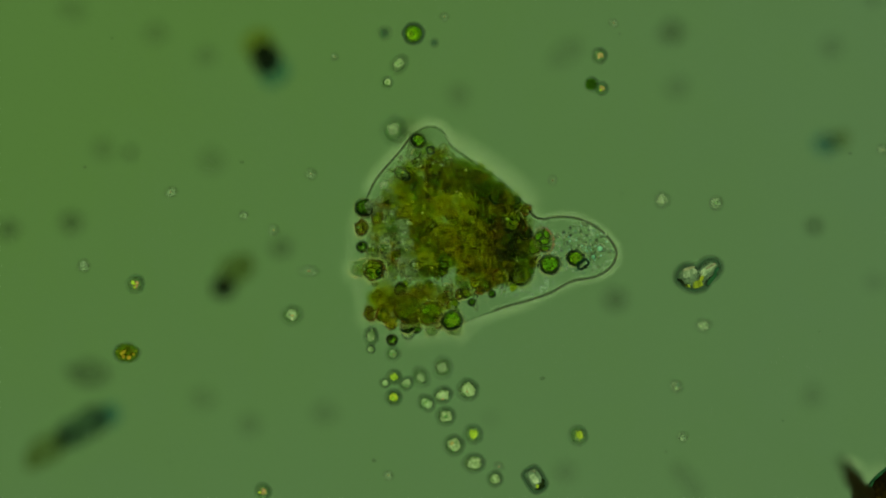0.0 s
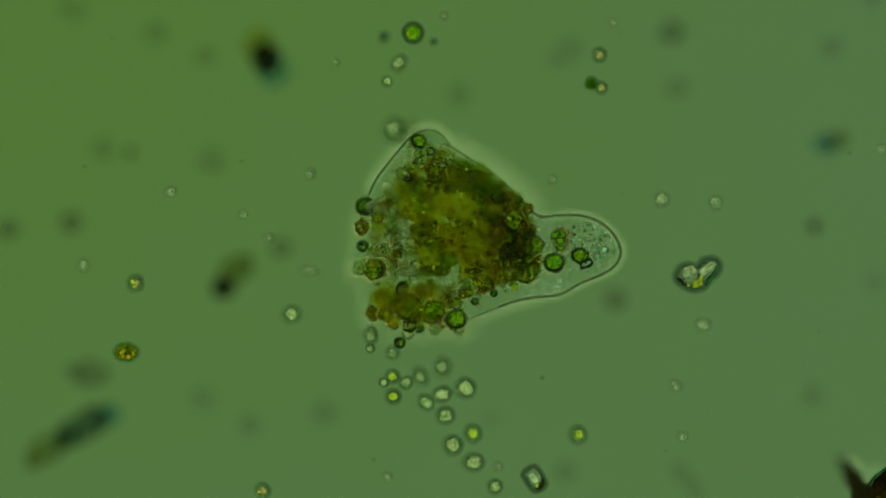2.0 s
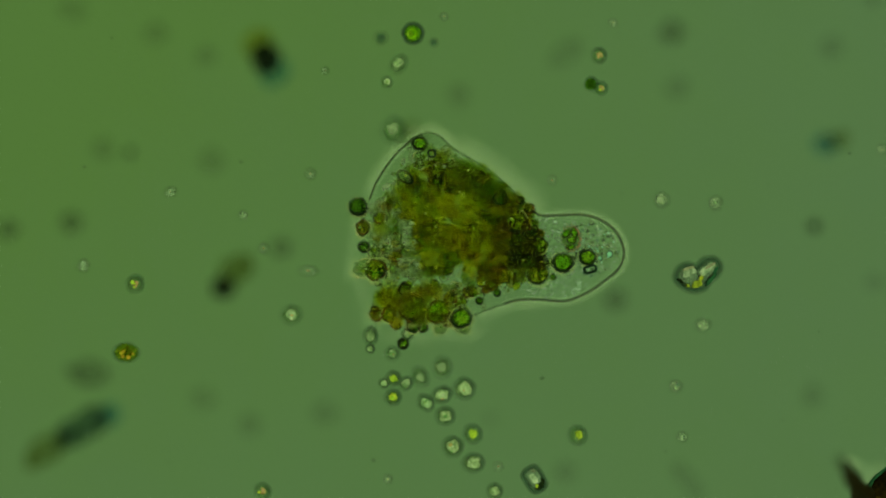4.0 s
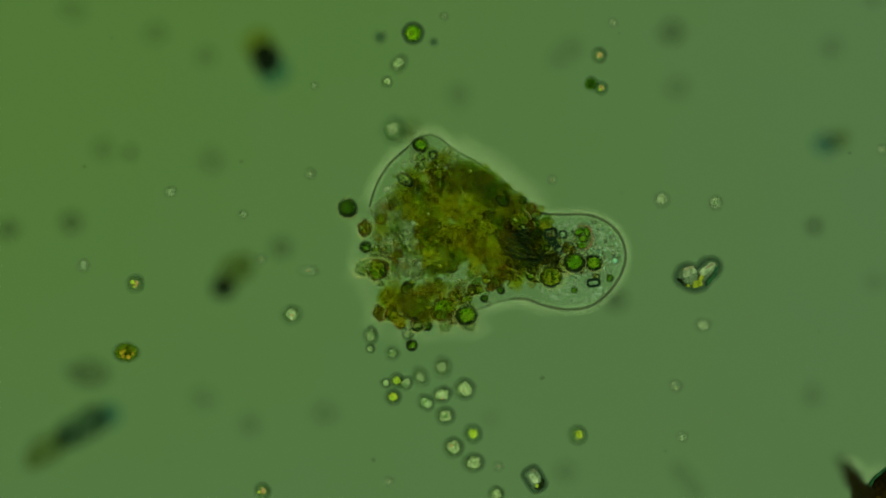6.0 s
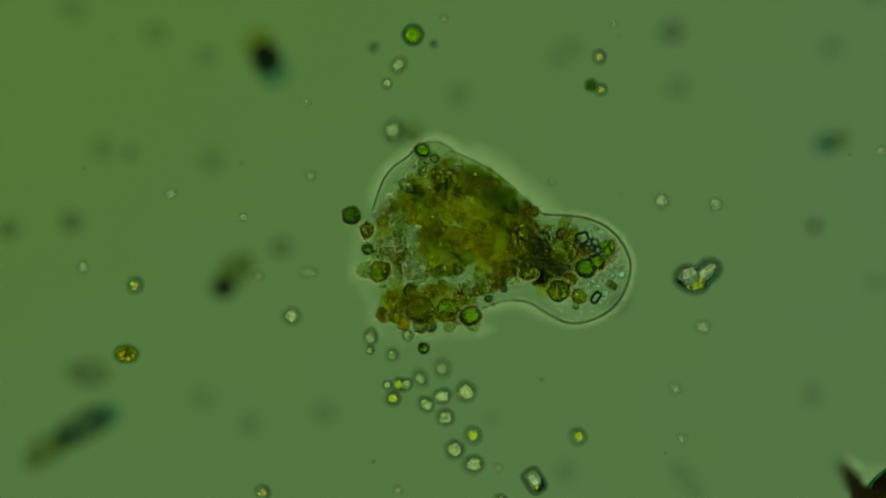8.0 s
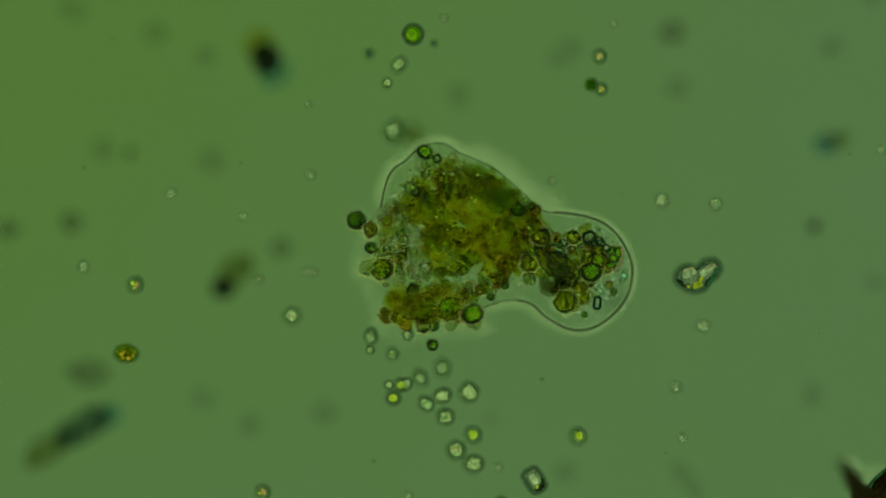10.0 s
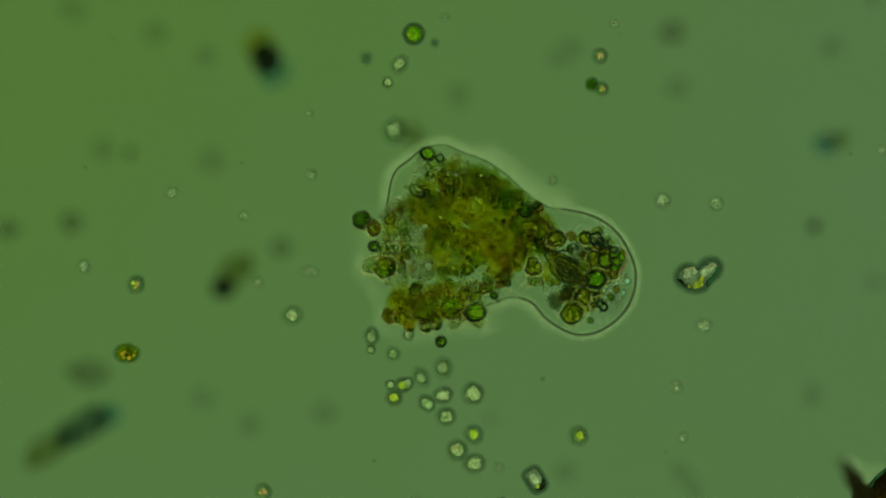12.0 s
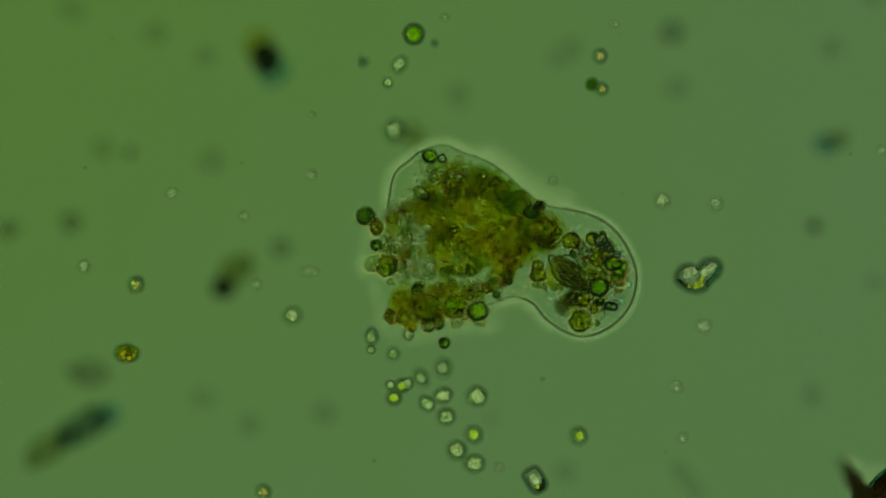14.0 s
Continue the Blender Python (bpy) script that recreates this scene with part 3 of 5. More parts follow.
def stream(x, y, t):
    """Where a point of the inside that starts at (x, y) has drifted to at t seconds."""
    total, shift = 0.0, np.zeros(2)
    for (ax, ay), keys in STREAM:
        w = 1 / ((x - ax) ** 2 + (y - ay) ** 2 + 300) ** 1.5
        total += w
        shift += w * between(keys, t)
    return np.array((x, y)) + shift / total


def carry(ob, x, y, z, spin=0.0, path=None, turn=0.0, rise=None):
    """Key a part of the amoeba along the streaming, or along a path of its own."""
    rows = []
    for t in TIMES:
        p = between(path, t) if path else stream(x, y, t)
        high = between(rise, t)[0] if rise else z
        way = between(turn, t)[0] if isinstance(turn, dict) else turn + spin * t / 14
        rows.append((t, Matrix.Translation(at(p[0], p[1], high)) @ Matrix.Rotation(way, 4, "Z")))
    ob.matrix_basis = rows[0][1]
    moves(ob, rows)


# the painted halo goes on round the back and under the tail
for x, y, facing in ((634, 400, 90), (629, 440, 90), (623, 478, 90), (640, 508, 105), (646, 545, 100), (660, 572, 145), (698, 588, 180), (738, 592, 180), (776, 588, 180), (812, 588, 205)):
    carry(part("mucus_coat", back_halo, amoeba, label="pale painted halo along the edge"), x + (12 if facing < 140 else 0), y - (0 if facing < 140 else 10), 0.0, turn=radians(facing))


def inside(x, y, poly):
    hit = False
    for (x0, y0), (x1, y1) in zip(poly, poly[1:] + poly[:1]):
        if (y0 > y) != (y1 > y) and x < (x1 - x0) * (y - y0) / (y1 - y0) + x0:
            hit = not hit
    return hit


rng = random.Random(4)
CORE = [(738, 294), (795, 292), (848, 309), (893, 350), (924, 395), (940, 440), (930, 484), (880, 492), (800, 486), (745, 480), (728, 450), (735, 400), (700, 372), (712, 330)]
SIDE = [(690, 340), (735, 400), (728, 450), (745, 484), (700, 486), (670, 468), (660, 420), (668, 370)]
lumps = {}
for key, stuff in (("dark", DARK), ("olive", OLIVE), ("yellow", YELLOW), ("brown", BROWN), ("pale", PALE), ("murk", MURK)):
    lumps[key] = [[blob(r * U, stuff, s + r, 0.5, 3, (1.25, 0.9, 0.7)) for s in (1.0, 2.0, 3.0)] for r in (14, 22, 40)]


def kind_at(x, y):
    """Which sort of lump lies where."""
    if inside(x, y, SIDE):
        return "pale" if rng.random() < 0.8 else "olive"
    if y < 345 and x > 790:
        return rng.choice(("dark", "dark", "olive", "brown"))
    if math.hypot((x - 830) / 1.6, y - 455) < 26 or math.hypot(x - 795, y - 375) < 34:
        return rng.choice(("yellow", "yellow", "olive"))
    if x > 850 and 385 < y < 480:
        return rng.choice(("dark", "olive", "brown", "olive", "yellow"))
    return rng.choice(("olive", "olive", "brown", "yellow", "dark"))


hoops = [ring(r * U, 1.1 * U, WALL_SOFT, r, 0.3) for r in (8.0, 9.5, 11.0, 12.0)]
for size, gap, tries, low, tall, shrink in ((2, 66, 600, 0.11, 0.04, 0.70), (1, 33, 2500, 0.14, 0.08, 0.95), (0, 24, 4000, 0.17, 0.10, 1.02)):
    layer_points = []
    for _ in range(tries):
        x, y = rng.uniform(650, 950), rng.uniform(280, 505)
        if not (inside(820 + (x - 820) / shrink, 400 + (y - 400) / shrink, CORE) or (size < 2 and inside(x, y, SIDE))):
            continue
        if any((x - a) ** 2 + (y - b) ** 2 < gap * gap for a, b in layer_points):
            continue
        layer_points.append((x, y))
        key = rng.choice(("yellow", "olive", "yellow")) if size == 2 else kind_at(x, y)
        mid = max(0.0, 1 - math.hypot((x - 820) / 150, (y - 400) / 120))
        lump = part("endoplasm_lump", rng.choice(lumps[key][size]), amoeba)
        carry(lump, x, y, low + tall * mid + rng.uniform(0, 0.05), rng.uniform(-0.6, 0.6), turn=rng.uniform(0, 6.28))
        if size == 0 and rng.random() < (0.15 if key == "pale" else 0.16):
            part("lump_wall", rng.choice(hoops), lump)

# the dark green shoulder under the membrane
for x, y, size in ((814, 308, 0), (832, 314, 1), (848, 326, 0), (868, 342, 1), (842, 332, 0), (888, 360, 0), (858, 350, 0), (824, 328, 0), (846, 316, 0), (872, 332, 0), (800, 288, 0), (822, 293, 0), (846, 304, 0), (866, 317, 0), (886, 335, 0), (905, 353, 0), (778, 280, 0), (918, 372, 0)):
    carry(part("endoplasm_lump", rng.choice(lumps["dark"][size]), amoeba), x, y, rng.uniform(0.15, 0.24), 0.3, turn=rng.uniform(0, 6.28))

# thin brownish matter at the back of the body
for x, y, key in ((700, 330, "brown"), (688, 352, "brown"), (716, 344, "olive"), (722, 300, "brown"), (676, 372, "brown"), (745, 282, "olive"), (674, 395, "brown"), (668, 420, "brown"), (710, 318, "brown"), (698, 342, "pale"), (760, 268, "dark"), (782, 270, "brown"), (732, 270, "pale"), (728, 318, "brown")):
    carry(part("endoplasm_lump", rng.choice(lumps[key][0]), amoeba), x, y, rng.uniform(0.12, 0.18), 0.3, turn=rng.uniform(0, 6.28))

# soft matter that holds the tail cluster together
for k in range(15):
    x, y = rng.uniform(655, 815), rng.uniform(510, 578)
    if inside(x, y, [(660, 515), (760, 510), (815, 545), (790, 566), (720, 570), (662, 560)]):
        lump = part("endoplasm_lump", rng.choice(lumps[rng.choice(("olive", "brown", "olive", "brown"))][rng.choice((0, 0, 1))]), amoeba)
        carry(lump, x, y, rng.uniform(0.08, 0.1), rng.uniform(-0.5, 0.5), turn=rng.uniform(0, 6.28))

        if k % 3 == 0:
            over = part("endoplasm_lump", rng.choice(lumps[rng.choice(("olive", "brown", "olive"))][0]), amoeba)
            carry(over, x + 8, y - 4, rng.uniform(0.25, 0.3), rng.uniform(-0.5, 0.5), turn=rng.uniform(0, 6.28))

# ---- algae inside and on the amoeba ----
TINTS = {"green": GREEN, "deep": GREEN_DEEP, "olive": ALGA_OLIVE, "leaf": ALGA_LEAF, "yellow": ALGA_YELLOW, "brown": ALGA_BROWN, "pale": ALGA_PALE, "shell": ALGA_PALE}
LOBES = {"green": (GREEN, GREEN_DEEP), "deep": (GREEN_DEEP, GREEN_DEEP), "olive": (GREEN_DEEP, ALGA_OLIVE, ALGA_BROWN), "leaf": (GREEN, ALGA_LEAF, GREEN_DEEP), "yellow": (ALGA_OLIVE, ALGA_YELLOW), "brown": (ALGA_BROWN, DARK), "pale": (ALGA_PALE, ALGA_OLIVE), "shell": (ALGA_PALE, GREEN_DEEP)}
LABELS = {"green": "bright green alga with a dark wall", "deep": "dark green round alga", "olive": "olive half-digested alga", "leaf": "leaf green half-digested alga", "yellow": "yellowish alga",
          "brown": "brown digested alga", "pale": "pale empty alga", "shell": "clear oval shell with a dark wall"}


dark_grains = [blob(r * U, stuff, r, 0.5, 2, (1.3, 0.8, 0.6)) for r, stuff in ((1.4, WALL), (2.0, WALL), (1.7, WALL_BROWN), (2.4, GREEN_DEEP))]
bright_grains = [blob(r * U, stuff, r, 0.5, 2, (1.3, 0.8, 0.6)) for r, stuff in ((1.6, CORE_YELLOW), (2.2, LEAF), (2.6, GREEN_CORE), (1.8, CORE_PALE))]


def swallowed(x, y, r, tint, z=0.2, path=None, stretch=1.0, turn=0.0, seed=None):
    """An alga cell held by the amoeba: lumpy chloroplast, dark wall and a bright granule, with shade and glints painted
    on.
    """
    seed = seed if seed is not None else x * 0.37 + y * 0.11
    fill = TINTS[tint]
    lumpy = 0.07 if tint in ("green", "deep") else 0.12 if tint == "shell" else 0.26
    if path and tint in ("olive", "brown"):
        fill = ALGA_LEAF if tint == "olive" else fill
    if stretch == 1.0:
        stretch, turn = 1.0 + 0.22 * abs(noise.noise(Vector((seed, 3.7, 1.1)))) * 2, turn + seed
    cell = part("swallowed_alga", blob(r * U * 0.97, fill, seed, lumpy, 3, (stretch, 1, 0.7)), amoeba, label=LABELS[tint])
    # edge colours stand in for refraction and colour fringes round the wall
    edge, wide = {"green": (BLACK_EDGE, 1.25), "deep": (BLACK_EDGE, 1.3), "shell": (BLACK_EDGE, 0.8), "brown": (RUST, 1.0), "pale": (GHOST_RIM, 0.8), "leaf": (RUST, 0.75), "yellow": (RUST, 0.75), "olive": (OLIVE_EDGE, 0.8)}[tint]
    if path and tint in ("olive", "yellow"):
        edge = OLIVE_EDGE
    hoop = part("cell_wall", soft_rim(r * U, edge, seed, wide * min(1.0, 10 / r) ** 0.6, 0.3 if tint in ("green", "deep") else 0.5, 4.2 - turn + 1.5 * math.sin(seed), lumpy), cell, (0, 0, 0.25 * r * U))
    hoop.scale = (stretch, 1, 1)
    # bright fringe of light round larger cells, painted as a pale soft ring
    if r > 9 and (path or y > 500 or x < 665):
        halo_ring = part("slime_sheath", soft_rim(1.27 * r * U, CELL_HALO, seed, 0.85, 0.5, 4.7 - (0 if isinstance(turn, dict) else turn), lumpy), cell, (0, 0, 0.1 * r * U))
        halo_ring.scale = (stretch, 1, 1)
    if tint == "green":
        part("cell_core", blob(0.55 * r * U, GREEN_CORE, seed, 0.25, 3, (1.1, 0.95, 0.4)), cell, (0.05 * r * U, -0.08 * r * U, 0.5 * r * U), "bright green centre")
    if r > 7:
        # shade on one edge and a glint opposite, painted as crescents
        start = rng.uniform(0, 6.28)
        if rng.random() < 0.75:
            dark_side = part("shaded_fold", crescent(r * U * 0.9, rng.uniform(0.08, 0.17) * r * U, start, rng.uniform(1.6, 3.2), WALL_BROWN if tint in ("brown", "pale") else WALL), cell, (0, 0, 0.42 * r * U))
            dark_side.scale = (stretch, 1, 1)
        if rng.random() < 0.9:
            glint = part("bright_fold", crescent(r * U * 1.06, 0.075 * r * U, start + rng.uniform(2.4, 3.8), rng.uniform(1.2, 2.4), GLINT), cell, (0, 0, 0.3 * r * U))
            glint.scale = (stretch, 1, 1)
        for k in range(3 if r < 11 else 6):
            a, d = rng.uniform(0, 6.28), rng.uniform(0.2, 0.8) * r * U
            part("grain", rng.choice(dark_grains if k % 3 else bright_grains), cell, (d * math.cos(a) * stretch, d * math.sin(a), 0.62 * r * U - 0.35 * d), turn=(0, 0, a))
        for k in range(1 if r < 11 else 2 if r < 16 else 3):
            a = start + k * 2.1 + rng.uniform(-0.4, 0.4)
            d = rng.uniform(0.2, 0.5) * r * U
            part("chloroplast", blob(r * U * rng.uniform(0.32, 0.5), rng.choice(LOBES[tint]), seed + k, 0.6, 2, (1.3, 0.75, 0.5), 2.0), cell, (d * math.cos(a), d * math.sin(a), 0.4 * r * U), turn=(0, 0, a + 1.5))
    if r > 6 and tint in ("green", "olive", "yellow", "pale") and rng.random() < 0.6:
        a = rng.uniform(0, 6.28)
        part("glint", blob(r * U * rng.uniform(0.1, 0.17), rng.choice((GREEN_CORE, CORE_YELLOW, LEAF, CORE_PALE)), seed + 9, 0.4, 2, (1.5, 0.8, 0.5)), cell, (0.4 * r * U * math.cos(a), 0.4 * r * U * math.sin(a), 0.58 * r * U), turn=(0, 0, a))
    top = max(z, r * U * 0.8)
    rise = None
    if path and 840 < path[0][0] < 935:              # buried in the middle at first, then carried up into the pseudopod
        rise = {0: (0.1,), 3: (0.12,), 5.5: (0.2,), 8: (top,), 14: (top,)}
    carry(cell, x, y, top, 0.0, path, turn, rise)
    return cell


for x, y, size, key in ((682, 522, 1, "olive"), (668, 530, 0, "brown"), (702, 530, 1, "brown"), (745, 527, 0, "olive"), (690, 540, 0, "brown"), (725, 520, 0, "brown"), (760, 520, 0, "brown"), (790, 520, 0, "brown"), (735, 545, 0, "dark"), (775, 545, 0, "olive")):
    carry(part("endoplasm_lump", rng.choice(lumps[key][size]), amoeba), x, y, rng.uniform(0.2, 0.28), rng.uniform(-0.4, 0.4), turn=rng.uniform(0, 6.28))
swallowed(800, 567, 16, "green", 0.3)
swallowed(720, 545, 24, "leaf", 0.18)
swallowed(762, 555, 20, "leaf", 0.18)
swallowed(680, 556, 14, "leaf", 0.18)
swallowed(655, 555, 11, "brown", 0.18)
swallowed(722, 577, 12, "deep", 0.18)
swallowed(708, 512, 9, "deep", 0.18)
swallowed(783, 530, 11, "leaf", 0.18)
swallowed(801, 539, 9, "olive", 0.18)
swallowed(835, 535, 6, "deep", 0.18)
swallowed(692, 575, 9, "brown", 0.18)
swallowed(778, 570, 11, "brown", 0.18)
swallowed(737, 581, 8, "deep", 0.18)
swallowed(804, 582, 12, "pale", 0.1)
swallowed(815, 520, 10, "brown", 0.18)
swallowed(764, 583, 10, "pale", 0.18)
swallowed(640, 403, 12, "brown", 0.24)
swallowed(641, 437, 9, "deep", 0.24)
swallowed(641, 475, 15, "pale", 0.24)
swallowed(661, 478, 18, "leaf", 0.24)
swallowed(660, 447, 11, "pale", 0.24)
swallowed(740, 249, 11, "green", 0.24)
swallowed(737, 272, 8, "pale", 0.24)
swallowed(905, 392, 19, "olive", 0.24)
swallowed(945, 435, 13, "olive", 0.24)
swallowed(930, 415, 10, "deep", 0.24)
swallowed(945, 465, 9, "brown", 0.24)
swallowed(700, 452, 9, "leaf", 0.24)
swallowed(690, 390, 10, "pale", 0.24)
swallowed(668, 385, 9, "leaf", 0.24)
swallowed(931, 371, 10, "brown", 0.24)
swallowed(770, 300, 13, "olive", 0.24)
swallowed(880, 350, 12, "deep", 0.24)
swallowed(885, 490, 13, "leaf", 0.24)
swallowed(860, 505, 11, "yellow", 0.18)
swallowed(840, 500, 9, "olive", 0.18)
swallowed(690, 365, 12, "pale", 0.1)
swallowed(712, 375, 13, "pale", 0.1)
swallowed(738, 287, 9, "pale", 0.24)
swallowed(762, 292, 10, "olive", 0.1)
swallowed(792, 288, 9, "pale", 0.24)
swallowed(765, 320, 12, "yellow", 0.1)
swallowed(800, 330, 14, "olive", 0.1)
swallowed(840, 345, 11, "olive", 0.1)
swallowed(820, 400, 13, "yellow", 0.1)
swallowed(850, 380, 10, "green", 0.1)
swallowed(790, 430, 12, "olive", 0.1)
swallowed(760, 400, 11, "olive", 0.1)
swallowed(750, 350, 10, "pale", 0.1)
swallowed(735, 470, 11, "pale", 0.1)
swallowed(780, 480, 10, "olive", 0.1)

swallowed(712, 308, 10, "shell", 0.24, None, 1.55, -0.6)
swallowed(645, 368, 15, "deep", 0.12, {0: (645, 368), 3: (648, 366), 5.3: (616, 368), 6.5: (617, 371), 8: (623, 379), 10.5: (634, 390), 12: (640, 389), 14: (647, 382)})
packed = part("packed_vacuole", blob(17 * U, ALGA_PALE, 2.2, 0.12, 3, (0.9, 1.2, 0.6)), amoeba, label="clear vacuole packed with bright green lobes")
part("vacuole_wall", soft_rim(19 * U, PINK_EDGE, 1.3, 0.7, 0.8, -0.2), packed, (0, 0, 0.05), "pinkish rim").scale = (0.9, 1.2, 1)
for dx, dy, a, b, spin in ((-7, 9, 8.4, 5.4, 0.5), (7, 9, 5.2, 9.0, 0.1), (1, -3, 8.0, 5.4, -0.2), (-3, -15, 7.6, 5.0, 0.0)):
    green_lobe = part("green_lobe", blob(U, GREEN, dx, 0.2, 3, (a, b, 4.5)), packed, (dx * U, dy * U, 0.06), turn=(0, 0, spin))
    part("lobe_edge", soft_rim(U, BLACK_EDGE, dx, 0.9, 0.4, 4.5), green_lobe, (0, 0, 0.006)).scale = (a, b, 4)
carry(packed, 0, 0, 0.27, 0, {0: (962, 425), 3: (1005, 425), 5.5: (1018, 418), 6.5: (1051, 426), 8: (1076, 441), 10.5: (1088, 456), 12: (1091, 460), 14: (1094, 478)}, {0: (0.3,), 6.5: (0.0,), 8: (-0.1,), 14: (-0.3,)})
swallowed(973, 468, 16, "green", 0.27, {0: (973, 468), 3: (987, 465), 5.5: (1014, 466), 6.5: (1021, 465), 8: (1038, 472), 10.5: (1049, 482), 12: (1054, 494), 14: (1059, 507)})
swallowed(1018, 457, 13, "green", 0.27, {0: (1018, 457), 3: (1032, 453), 5.5: (1055, 460), 6.5: (1047, 470), 8: (1056, 462), 10.5: (1062, 458), 14: (1083, 466)})
swallowed(1030, 468, 10, "deep", 0.27, {0: (900, 455), 3: (922, 458), 5.5: (1025, 476), 6.5: (1030, 470), 8: (1035, 478), 10.5: (1045, 500), 14: (1058, 530)})
swallowed(920, 488, 18, "olive", 0.27, {0: (920, 488), 3: (938, 484), 5.5: (972, 490), 6.5: (977, 495), 8: (988, 514), 10.5: (1002, 540), 12: (1010, 556), 14: (1025, 569)}, 1.1)
swallowed(905, 470, 13, "olive", 0.27, {0: (905, 470), 3: (925, 465), 5.5: (985, 455), 6.5: (1008, 495), 8: (1026, 522), 10.5: (1030, 525), 14: (1030, 530)})
for dx, dy in ((2, 0), (24, -14), (40, -4)):
    carry(part("endoplasm_lump", rng.choice(lumps["murk"][0]), amoeba), 0, 0, 0.24, 0.5, {t: (x + dx, y + dy) for t, (x, y) in {0: (880, 450), 3: (895, 452), 5.5: (935, 465), 6.5: (945, 470), 8: (962, 488), 10.5: (968, 512), 12: (980, 533), 14: (992, 543)}.items()}, rng.uniform(0, 6.28))
swallowed(880, 410, 13, "olive", 0.27, {0: (880, 410), 3: (895, 412), 5.5: (940, 430), 6.5: (950, 470), 8: (935, 480), 10.5: (938, 465), 14: (952, 485)})
swallowed(870, 390, 15, "yellow", 0.27, {0: (870, 390), 3: (885, 392), 5.5: (905, 400), 6.5: (915, 405), 8: (930, 412), 10.5: (965, 420), 14: (1010, 425)})
swallowed(900, 425, 11, "brown", 0.27, {0: (900, 425), 3: (925, 430), 5.5: (993, 442), 6.5: (1020, 440), 8: (1036, 440), 10.5: (1050, 430), 14: (1070, 432)})
swallowed(885, 440, 12, "olive", 0.27, {0: (885, 440), 3: (910, 440), 5.5: (985, 478), 6.5: (1012, 462), 8: (1060, 462), 10.5: (1075, 470), 14: (1094, 492)})

swallowed(930, 405, 8, "brown", 0.27, {0: (930, 405), 3: (948, 408), 5.5: (968, 428), 6.5: (984, 402), 8: (1000, 412), 10.5: (985, 420), 12: (1010, 418), 14: (1024, 434)})
swallowed(880, 380, 11, "olive", 0.27, {0: (880, 380), 5.5: (925, 400), 6.5: (940, 405), 8: (962, 417), 10.5: (1026, 418), 14: (1048, 421)})
swallowed(895, 460, 12, "yellow", 0.27, {0: (895, 460), 5.5: (958, 462), 6.5: (1000, 452), 8: (1020, 452), 10.5: (1046, 456), 14: (1056, 458)})
swallowed(860, 470, 11, "pale", 0.27, {0: (860, 470), 5.5: (905, 482), 8: (932, 486), 10.5: (939, 494), 14: (951, 499)})
swallowed(870, 450, 10, "olive", 0.27, {0: (870, 450), 5.5: (930, 470), 8: (1000, 500), 10.5: (1020, 545), 14: (1048, 545)})
swallowed(850, 440, 11, "olive", 0.27, {0: (850, 440), 5.5: (890, 460), 8: (925, 462), 10.5: (935, 462), 14: (951, 472)})
swallowed(885, 420, 12, "yellow", 0.27, {0: (885, 420), 5.5: (960, 440), 6.5: (990, 478), 8: (1010, 492), 10.5: (1030, 512), 14: (1040, 520)})
swallowed(875, 400, 12, "olive", 0.27, {0: (875, 400), 5.5: (915, 420), 6.5: (935, 425), 8: (965, 440), 10.5: (1070, 445), 14: (1072, 440)})


def crystal(name, outline, high, parent, bevel, edge, label="", stuff=CRYSTAL):
    """A clear bevelled crystal; its refracting edges are drawn on as dark bars."""
    ob = part(name, prism(outline, high, stuff, bevel), parent, label=label)
    part("crystal_edge", frame_loop(outline, edge, CRYSTAL_EDGE, high), ob)
    return ob


def box_outline(a, b):
    return [(-a, -0.55 * b), (-0.65 * a, -b), (0.65 * a, -b), (a, -0.55 * b), (a, 0.55 * b), (0.65 * a, b), (-0.65 * a, b), (-a, 0.55 * b)]


